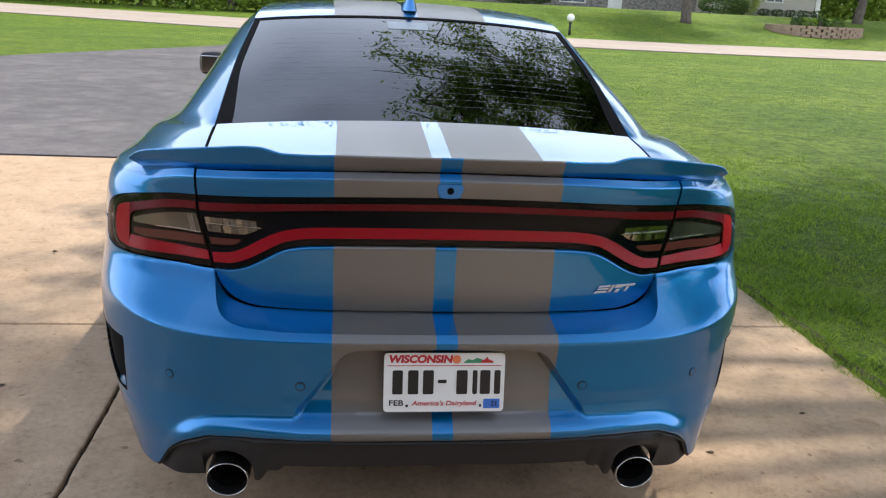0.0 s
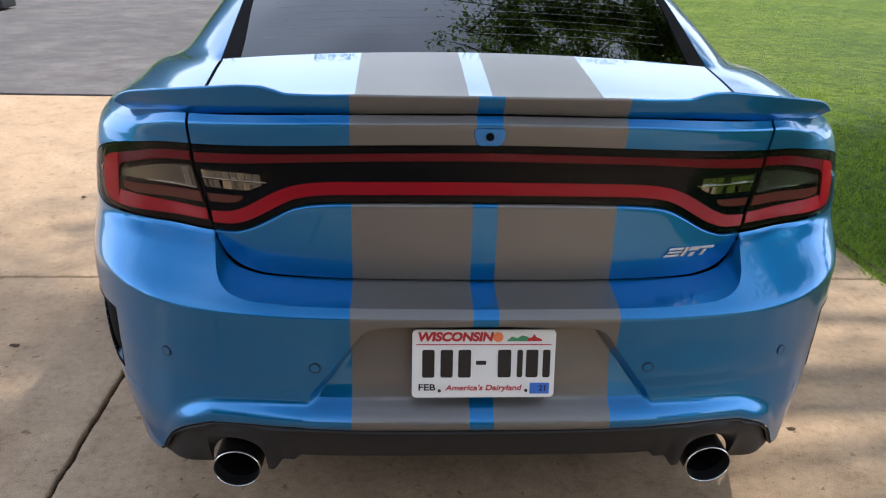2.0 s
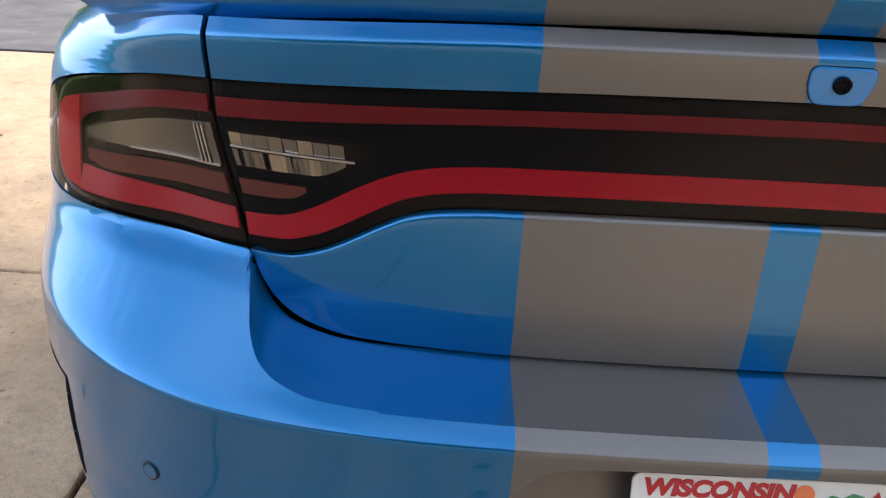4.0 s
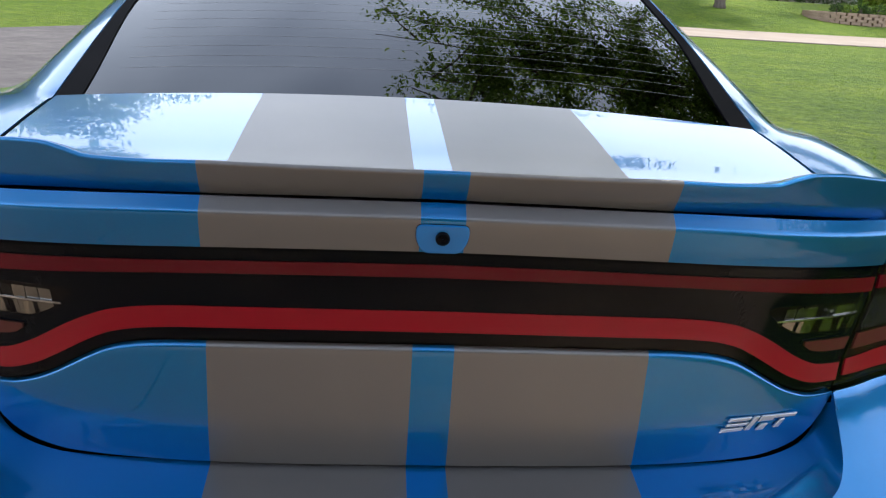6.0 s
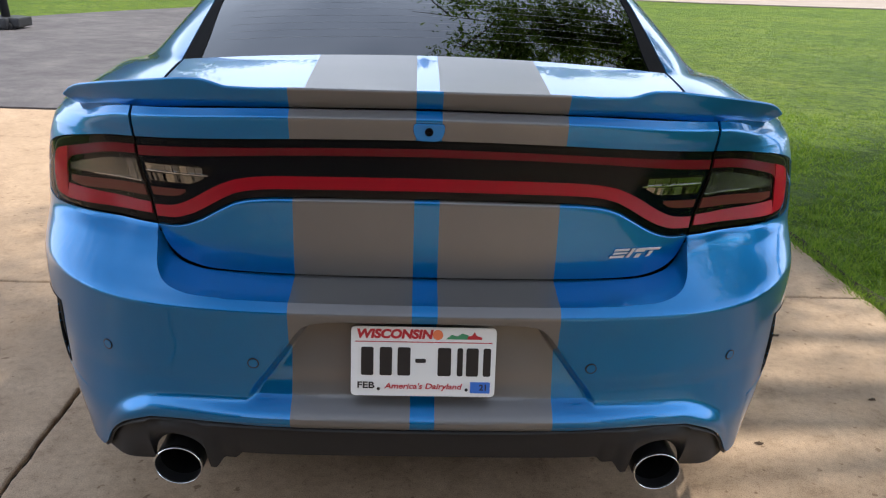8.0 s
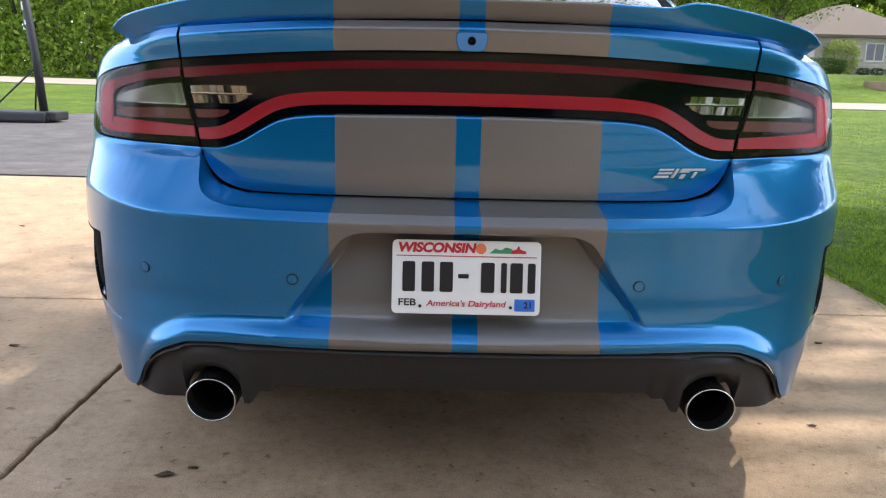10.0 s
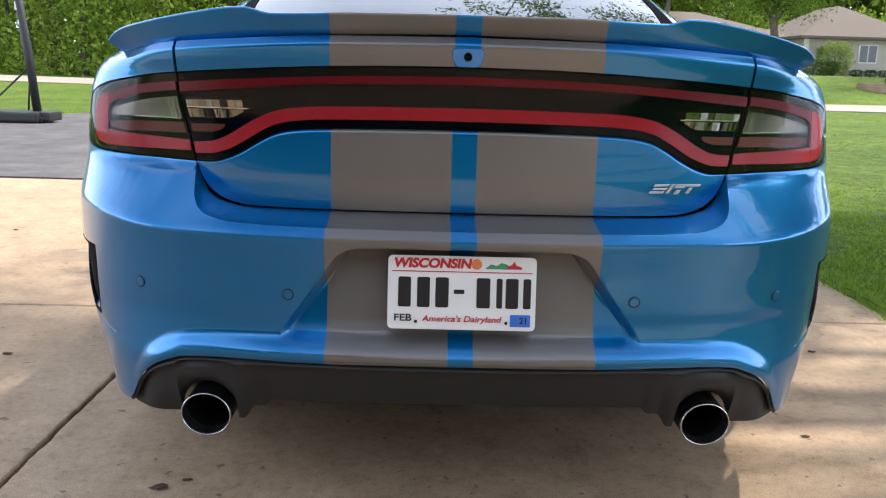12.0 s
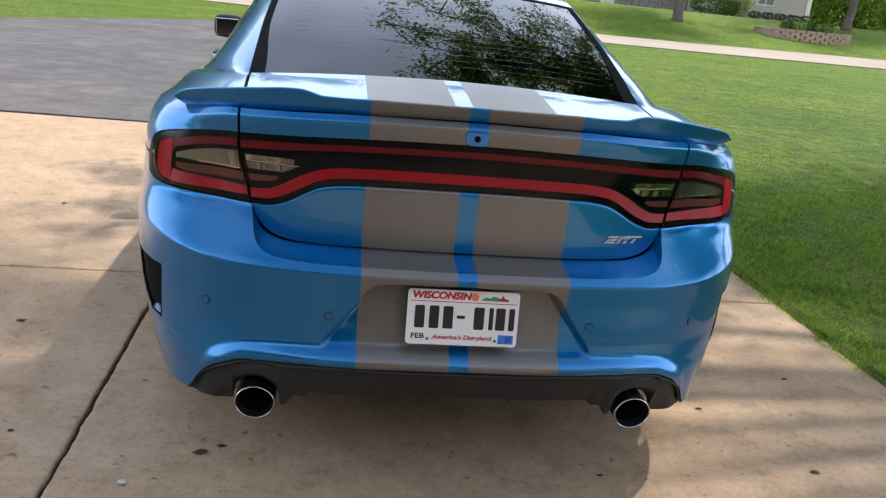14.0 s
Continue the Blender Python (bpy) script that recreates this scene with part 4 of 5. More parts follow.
def concrete_material():
    k = Mat("driveway_concrete", (0.4, 0.33, 0.27), 0.85, 0, 0.3)
    vec = k.coords("Object")
    big, mid, fine = k.noise(0.9, 5, 0.65, vec), k.noise(7, 6, 0.7, vec), k.noise(260, 2, 0.6, vec)
    c = k.ramp(big, [(0.3, (0.345, 0.240, 0.152)), (0.5, (0.425, 0.300, 0.195)), (0.72, (0.478, 0.350, 0.236))])
    stain = k.ramp(mid, [(0.30, (0.66, 0.63, 0.60)), (0.45, (0.93, 0.92, 0.91)), (0.58, (1, 1, 1)), (0.72, (1.12, 1.10, 1.08))])
    grit = k.ramp(fine, [(0.25, (0.60, 0.57, 0.53)), (0.5, (1.0, 1.0, 1.0)), (0.7, (1.17, 1.16, 1.14))])
    spots = k.ramp(k.noise(26, 2, 0.5, vec), [(0.27, (0.55, 0.5, 0.45)), (0.33, (1, 1, 1))])
    c = k.mix(1.0, c, spots, "MULTIPLY")
    mottle = k.ramp(k.noise(38, 4, 0.75, vec), [(0.28, (0.74, 0.72, 0.70)), (0.46, (0.97, 0.97, 0.97)), (0.70, (1.13, 1.12, 1.10))])
    c = k.mix(1.0, c, mottle, "MULTIPLY")
    k.to("Base Color", k.mix(1.0, k.mix(1.0, c, stain, "MULTIPLY"), grit, "MULTIPLY"))
    k.bump(k.math("ADD", k.math("MULTIPLY", fine, 0.5), mid), 0.25, 0.006)
    return k.m


def asphalt_material():
    k = Mat("old_asphalt", (0.1, 0.095, 0.1), 0.9, 0, 0.3)
    vec = k.coords("Object")
    big, fine = k.noise(0.5, 6, 0.7, vec), k.noise(150, 3, 0.7, vec)
    worn = k.ramp(k.noise(2.4, 6, 0.75, vec, ), [(0.34, (0.72, 0.70, 0.70)), (0.52, (1.0, 0.99, 0.97)), (0.70, (1.32, 1.27, 1.20))])
    c = k.ramp(big, [(0.3, (0.085, 0.080, 0.084)), (0.55, (0.125, 0.117, 0.12)), (0.72, (0.16, 0.15, 0.15))])
    k.to("Base Color", k.mix(1.0, k.mix(1.0, c, worn, "MULTIPLY"), k.ramp(fine, [(0.3, (0.6, 0.6, 0.62)), (0.7, (1.25, 1.22, 1.2))]), "MULTIPLY"))
    k.bump(fine, 0.5, 0.008)
    return k.m


def road_material():
    k = Mat("pale_road", (0.5, 0.45, 0.38), 0.9, 0, 0.3)
    vec = k.coords("Object")
    c = k.ramp(k.noise(0.4, 6, 0.7, vec), [(0.3, (0.30, 0.245, 0.20)), (0.6, (0.375, 0.31, 0.26)), (0.8, (0.42, 0.355, 0.30))])
    k.to("Base Color", k.mix(1.0, c, k.ramp(k.noise(40, 3, 0.7, vec), [(0.3, (0.85, 0.85, 0.85)), (0.7, (1.08, 1.08, 1.08))]), "MULTIPLY"))
    return k.m


LAWN, CONCRETE, ASPHALT, ROAD = lawn_material(), concrete_material(), asphalt_material(), road_material()


def axis_steps(lo, hi, fine_lo, fine_hi, fine, grow=1.22):
    out = [fine_lo + i * fine for i in range(int((fine_hi - fine_lo) / fine) + 1)]
    step = fine
    while out[-1] < hi:
        step *= grow
        out.append(min(hi, out[-1] + step))
    step = fine
    while out[0] > lo:
        step *= grow
        out.insert(0, max(lo, out[0] - step))
    return out


def build_ground():
    xs, ys = axis_steps(-400, 400, -16, 40, 1.0), axis_steps(-60, 700, -6, 62, 1.0)
    rows = [[(x, y, rise(x, y) - 0.03) for x in xs] for y in ys]
    ob = sheet("ground", rows, LAWN, None, "sunlit mown green lawn reaching the horizon")
    tagged(ob, category="lawn", kind="structure")
    road_mid = curve([(-200, 95), (-60, 60), (-14, 43), (0, 36), (10, 33), (28, 33.5), (90, 38), (250, 60)])
    rows = []
    for x in spread(-190, 240, 160):
        y = road_mid(x)
        w = lerp(6.0, 3.9, smooth(-14, 6, x))
        rows.append([(x, y + w * v, rise(x, y + w * v) + 0.012 + 0.05 * (1 - v * v)) for v in spread(-1, 1, 7)])
    tagged(sheet("road", rows, ROAD, None, "pale dusty road between the lawns", 0.03, flip=True), category="road", kind="structure")
    left = curve([(5.0, -13.0), (10.5, -12.5), (13.2, -8.2), (16.0, -6.9), (19.0, -5.2), (22.0, -3.6), (26, -2.9), (36, -2.6)])
    rows = []
    for y in spread(5.735, 33.5, 70):
        a, b = left(y), lerp(2.0, 1.6, smooth(8, 20, y))
        rows.append([(lerp(a, b, i / 14) + 0.05 * noise.noise((y * 0.9, i * 0.2, 0)), y, 0.0 + 0.012 * math.sin(math.pi * i / 14)) for i in range(15)])
    tagged(sheet("asphalt_drive", rows, ASPHALT, None, "weathered grey asphalt drive", 0.04), category="driveway", kind="structure")


def build_slabs():
    xs, ys = [-7.3, -4.2, -1.112, 2.0], [-5.2, -1.55, 1.81, 5.72]
    base = bmesh.new()
    box(base, (9.4, 11.0, 0.05), pose(-2.66, 0.27, -0.045))
    bed = part("driveway", base, plain("joint_soil", (0.05, 0.038, 0.028), 0.95, 0, 0.2, 60, 0.4), None, "pale concrete driveway of large slabs with dark joints")
    tagged(bed, category="driveway", kind="structure")
    for i in range(3):
        for j in range(3):
            x0, x1, y0, y1 = xs[i] + 0.007, xs[i + 1] - 0.007, ys[j] + 0.006, ys[j + 1] - 0.006
            n = 180
            outline = []
            for k in range(n):
                outline.append((lerp(x0, x1, k / n), y0, 1, 0))
            for k in range(n):
                outline.append((x1, lerp(y0, y1, k / n), 0, 1))
            for k in range(n):
                outline.append((lerp(x1, x0, k / n), y1, 1, 0))
            for k in range(n):
                outline.append((x0, lerp(y1, y0, k / n), 0, 1))
            cx, cy = (x0 + x1) / 2, (y0 + y1) / 2
            ring = []
            for x, y, ax, ay in outline:
                wob = 0.005 * noise.noise((x * 9, y * 9, 3.1)) + 0.0045 * noise.noise((x * 37, y * 37, 1.7)) + 0.002 * noise.noise((x * 90, y * 90, 5.3))
                ring.append((x + wob * ay, y + wob * ax))
            verts, faces, m = [], [], len(ring)
            for inset, z in ((0.0, -0.06), (0.0, -0.007), (0.004, -0.0015), (0.012, 0.0)):
                for x, y in ring:
                    verts.append((x - math.copysign(inset, x - cx) * (abs(x - cx) > (x1 - x0) / 2 - 0.02), y - math.copysign(inset, y - cy) * (abs(y - cy) > (y1 - y0) / 2 - 0.02), z))
            faces = grid_faces(4, m, 0, False, True) + [tuple(3 * m + k for k in range(m))]
            mesh_object("slab", verts, faces, CONCRETE, bed, "", False)


def leaf_material(name, a, b, c):
    k = Mat(name, b, 0.5, 0, 0.35)
    info = k.n.new("ShaderNodeNewGeometry")
    k.to("Base Color", k.ramp(info.outputs["Random Per Island"], [(0.0, a), (0.5, b), (1.0, c)]))
    k.set("Subsurface Weight", 0.0)
    tr = k.node("ShaderNodeBsdfTranslucent")
    k.l.new(k.ramp(info.outputs["Random Per Island"], [(0.0, tuple(v * 1.3 for v in a)), (1.0, tuple(min(1, v * 1.5) for v in c))]), tr.inputs["Color"])
    add = k.n.new("ShaderNodeMixShader")
    add.inputs[0].default_value = 0.48
    k.l.new(k.p.outputs[0], add.inputs[1])
    k.l.new(tr.outputs[0], add.inputs[2])
    k.l.new(add.outputs[0], k.n["Material Output"].inputs["Surface"])
    return k.m


def bark_material():
    k = Mat("grey_brown_bark", (0.1, 0.08, 0.06), 0.9, 0, 0.2)
    vec = k.coords("Object", (1, 1, 0.25))
    nz = k.noise(14, 6, 0.7, vec)
    k.to("Base Color", k.ramp(nz, [(0.3, (0.045, 0.036, 0.03)), (0.7, (0.17, 0.14, 0.115))]))
    k.bump(nz, 0.8, 0.03)
    return k.m


BARK = bark_material()
LEAF_SPRING = leaf_material("spring_leaves", (0.05, 0.10, 0.012), (0.10, 0.19, 0.02), (0.20, 0.28, 0.04))
LEAF_DARK = leaf_material("dark_leaves", (0.02, 0.045, 0.010), (0.035, 0.08, 0.014), (0.07, 0.12, 0.022))
LEAF_WOOD = leaf_material("woodland_leaves", (0.09, 0.16, 0.016), (0.20, 0.30, 0.03), (0.34, 0.42, 0.07))
LEAF_BUSH = leaf_material("bush_leaves", (0.10, 0.15, 0.03), (0.18, 0.25, 0.05), (0.30, 0.35, 0.10))
LEAF_NEAR = leaf_material("narrow_leaves", (0.055, 0.105, 0.016), (0.10, 0.18, 0.026), (0.18, 0.27, 0.045))
GRASS = leaf_material("grass_blades", (0.090, 0.175, 0.010), (0.140, 0.240, 0.017), (0.24, 0.335, 0.035))


def leaves_mesh(name, centres, size, mat, rng, squash=0.5, parent=None, droop=0.0, label=""):
    """Many small two-triangle leaves round the given centres."""
    n = len(centres)
    a = rng.normal(size=(n, 3))
    a[:, 2] -= droop
    a /= np.linalg.norm(a, axis=1)[:, None]
    b = np.cross(a, rng.normal(size=(n, 3)))
    b /= np.linalg.norm(b, axis=1)[:, None] + 1e-9
    sz = size * rng.uniform(0.6, 1.3, n)[:, None]
    c = np.cross(a, b) * sz * 0.12
    v = np.stack([centres, centres + a * sz * 0.55 + b * sz * squash * 0.5 + c, centres + a * sz * 1.1, centres + a * sz * 0.5 - b * sz * squash * 0.5 + c], 1).reshape(-1, 3)
    me = bpy.data.meshes.new(name)
    me.vertices.add(4 * n)
    me.vertices.foreach_set("co", v.ravel().astype(np.float32))
    me.loops.add(4 * n)
    me.loops.foreach_set("vertex_index", np.arange(4 * n, dtype=np.int32))
    me.polygons.add(n)
    me.polygons.foreach_set("loop_start", np.arange(0, 4 * n, 4, dtype=np.int32))
    me.update(calc_edges=True)
    me.materials.append(mat)
    ob = new(name, me)
    ob.parent = parent
    return tagged(ob, label)


def make_tree(label, height, crown_r, crown_low, n_leaves, size, mat, seed, trunk_r=0.2, limbs=9, lean=(0, 0), name="tree", twigs=5, reach=None):
    rng = np.random.default_rng(seed)
    root = tagged(new(name), label, "tree")
    verts, faces, tips = [], [], []

    def add(path, radii, sides):
        v, f = tube(path, radii, sides)
        k = len(verts)
        verts.extend(v)
        faces.extend(tuple(i + k for i in q) for q in f)

    top = Vector((lean[0], lean[1], height * 0.86))
    stem = [Vector((0, 0, -0.15)), Vector((0, 0, 0.15))] + [Vector((top.x * (t**1.4) + 0.06 * crown_r * rng.normal() * t, top.y * (t**1.4) + 0.06 * crown_r * rng.normal() * t, top.z * t)) for t in spread(0.15, 1, 7)]
    add(stem, [trunk_r * 1.5, trunk_r * 1.12] + [trunk_r * (1 - 0.85 * t) for t in spread(0.05, 1, 7)], 10)
    cz = (height + crown_low) / 2
    for i in range(limbs):
        t = lerp(0.28, 0.95, (i + rng.uniform(0, 0.8)) / limbs)
        k = t * (len(stem) - 3) + 2
        p0 = stem[int(k)].lerp(stem[min(int(k) + 1, len(stem) - 1)], k % 1)
        ang = i * 2.4 + rng.uniform(-0.4, 0.4)
        out = crown_r * rng.uniform(0.65, 1.0) * math.sin(math.pi * min(1, 0.25 + 0.75 * (1 - t) + 0.15))
        end = p0 + Vector((math.cos(ang) * out, math.sin(ang) * out, height * rng.uniform(0.06, 0.22)))
        if end.z < crown_low:
            end.z = crown_low + rng.uniform(0, 0.5)
        if reach and i % 2 == 0:
            end = p0.lerp(Vector(reach), rng.uniform(0.6, 1.0)) + Vector(rng.normal(size=3) * crown_r * 0.22)
        mid = p0.lerp(end, 0.5) + Vector((0, 0, 0.08 * out))
        r0 = trunk_r * (1 - 0.8 * t) * 0.55 + 0.01
        add([p0, mid, end], [r0, r0 * 0.6, r0 * 0.22], 6)
        tips += [end, mid.lerp(end, 0.55)]
        for _ in range(twigs):
            q0 = p0.lerp(mid, rng.uniform(0.4, 1)) if rng.uniform() < 0.4 else mid.lerp(end, rng.uniform(0, 0.9))
            d = Vector(rng.normal(size=3))
            d.z = abs(d.z) * 0.5
            q1 = q0 + d.normalized() * crown_r * rng.uniform(0.2, 0.42)
            add([q0, q0.lerp(q1, 0.5) + Vector((0, 0, 0.03)), q1], [r0 * 0.3, r0 * 0.2, r0 * 0.08], 5)
            tips += [q1, q0.lerp(q1, 0.6)]
    mesh_object("trunk", verts, faces, BARK, root, "grey-brown trunk and limbs")
    pts = np.array([tuple(p) for p in tips])
    pick = rng.integers(0, len(pts), n_leaves)
    centres = pts[pick] + rng.normal(size=(n_leaves, 3)) * crown_r * np.array([0.13, 0.13, 0.09])
    leaves_mesh("crown", centres, size, mat, rng, 0.5, root, 0.3, "crown of small leaves")
    return root


def make_bough_tree():
    """A spreading tree: long boughs, each with side shoots and hanging sprays of narrow leaves."""
    rng = np.random.default_rng(12)
    root = tagged(new("tree"), "large spreading tree beside the driveway, boughs over the car", "tree")
    foot = Vector((8.6, 3.0, 0))
    verts, faces, sprays, front = [], [], [], []

    def add(path, radii, sides):
        v, f = tube(path, radii, sides)
        k = len(verts)
        verts.extend(v)
        faces.extend(tuple(i + k for i in q) for q in f)

    stem = [foot + Vector(p) for p in ((0, 0, -0.2), (0, 0, 0.3), (-0.1, 0.05, 1.6), (-0.3, 0.1, 3.0), (-0.5, 0.2, 4.6), (-0.6, 0.2, 7.0), (-0.5, 0.3, 10.4))]
    add(stem, [0.42, 0.30, 0.25, 0.23, 0.19, 0.14, 0.04], 12)
    ends = [(-0.1, 4.95, 4.6), (0.2, 5.3, 4.6), (0.65, 5.85, 4.6), (1.3, 6.2, 4.6), (2.1, 6.6, 4.6), (0.3, 4.3, 4.6), (0.5, 4.0, 4.6), (0.9, 5.2, 4.6), (1.5, 5.6, 4.6), (1.4, 4.6, 4.5), (2.1, 5.4, 4.5), (2.6, 4.8, 4.5), (3.0, 5.8, 4.6), (1.9, 4.2, 4.6), (0.7, 4.7, 4.6), (2.6, 6.3, 4.6), (3.4, 5.2, 4.5), (2.4, 6.4, 3.7), (3.2, 6.6, 3.8), (3.6, 7.2, 4.0)]
    low = len(ends)
    for _ in range(44):
        x, y = rng.uniform(2.6, 10.5), rng.uniform(-1.5, 8.0)
        if y < 3.4 + 0.45 * x and math.hypot(x - 8.6, y - 3.0) > 1.5:
            ends.append((x, y, rng.uniform(6.0, 9.4)))
    for _ in range(8):
        ends.append((rng.uniform(1.2, 4.5), rng.uniform(0.2, 4.2), rng.uniform(7.2, 9.8)))
    for _ in range(30):
        ends.append((rng.uniform(4.6, 10.8), rng.uniform(-0.5, 7.6), rng.uniform(5.8, 7.8)))
    for _ in range(24):
        ends.append((rng.uniform(6.2, 10.6), rng.uniform(-0.8, 7.4), rng.uniform(6.0, 7.6)))
    open_ground = lambda e: -1.2 < e[0] - 0.459 * e[2] < 1.9 and -3.4 < e[1] - 0.31 * e[2] < 0.5
    over_car = lambda e: -1.5 < e[0] - 0.459 * e[2] < 1.7 and -1.7 < e[1] - 0.31 * e[2] < 1.8
    ends = ends[:low] + [e for e in ends[low:] if not over_car(e) and (not open_ground(e) or rng.uniform() < 0.4)]
    high = len(ends)
    for _ in range(12):
        z = rng.uniform(8.6, 10.4)
        ends.append((rng.uniform(-4.2, 0.5) + 0.459 * z, rng.uniform(-2.2, 1.4) + 0.31 * z, z))
    for _ in range(30):
        z = rng.uniform(7.8, 10.2)
        ends.append((rng.uniform(-4.0, -0.6) + 0.459 * z, rng.uniform(-2.2, 1.5) + 0.31 * z, z))
    for _ in range(26):
        ends.append((rng.uniform(7.0, 12.0), rng.uniform(0.0, 7.5), rng.uniform(6.0, 8.0)))
    for _ in range(34):
        z, x = rng.uniform(6.2, 8.6), rng.uniform(3.4, 8.0)
        ends.append((x + 0.459 * z, rng.uniform(-0.5, x + 0.8) + 0.31 * z, z))
    bright = lambda e: 0.2 < e[0] - 0.459 * e[2] < 3.2 and -2.6 < e[1] - 0.31 * e[2] < 3.4
    behind = lambda e: -4.0 < e[0] - 0.459 * e[2] < 2.0 and e[1] - 0.31 * e[2] < -2.4
    gaps = random.Random(5)
    drop = [k >= low and ((bright(e) and gaps.random() < 0.92) or behind(e)) for k, e in enumerate(ends)]
    for i, e in enumerate(ends):
        if drop[i]:
            continue
        thin = high <= i < high + 42
        e = Vector(e)
        p0 = stem[2].lerp(stem[5], min(1.0, 0.15 + 0.85 * (e.z - 3.6) / 4.6))
        mid = p0.lerp(e, 0.5) + Vector((rng.normal() * 0.2, rng.normal() * 0.2, 0.7))
        pts = [p0 * (1 - t) ** 2 + mid * 2 * t * (1 - t) + e * t * t for t in spread(0, 1, 9)]
        add(pts, [lerp(0.048 if i < low else 0.030 if thin else 0.08, 0.004 if i < low or thin else 0.010, t) for t in spread(0, 1, 9)], 7)
        for k in range(24 if i < low else 11 if thin else 15):
            t = rng.uniform(0.84 if thin else 0.36 if i < low else 0.32, 1.0)
            q0 = pts[int(t * 7.99)].lerp(pts[int(t * 7.99) + 1], t * 7.99 % 1)
            d = Vector((rng.normal(), rng.normal(), rng.normal() * 0.45 - 0.1)).normalized() * (rng.uniform(0.25, 0.75) if i < low else rng.uniform(0.5, 1.15))
            q1 = q0 + d
            if i >= low and 0.2 < q0.x - 0.459 * q0.z < 2.6 and -2.6 < q0.y - 0.31 * q0.z < 2.0 and gaps.random() < 0.76:
                continue
            if thin and q0.x - 0.459 * q0.z < -0.5 and gaps.random() < 0.35:
                continue
            add([q0, q0.lerp(q1, 0.5) + Vector((0, 0, 0.06)), q1], [0.014, 0.009, 0.004], 5)
            for u in spread(0.25, 1.0, 4):
                (front if i < low else sprays).append((q0.lerp(q1, u) + Vector(rng.normal(size=3) * 0.07), d))
    mesh_object("trunk", verts, faces, BARK, root, "grey-brown trunk and long boughs")
    per = 24
    base = np.array([tuple(p) for p, _ in sprays])
    c = np.repeat(base, per, 0) + rng.normal(size=(len(base) * per, 3)) * np.array([0.16, 0.16, 0.10])
    leaves_mesh("crown", c, 0.098, LEAF_NEAR, rng, 0.42, root, 0.5, "crown of narrow green leaves")
    base = np.array([tuple(p) for p, _ in front])
    c = np.repeat(base, 56, 0) + rng.normal(size=(len(base) * 56, 3)) * np.array([0.085, 0.085, 0.06])
    leaves_mesh("crown", c, 0.058, LEAF_NEAR, rng, 0.40, root, 0.5, "low sprays of small green leaves")
    return root


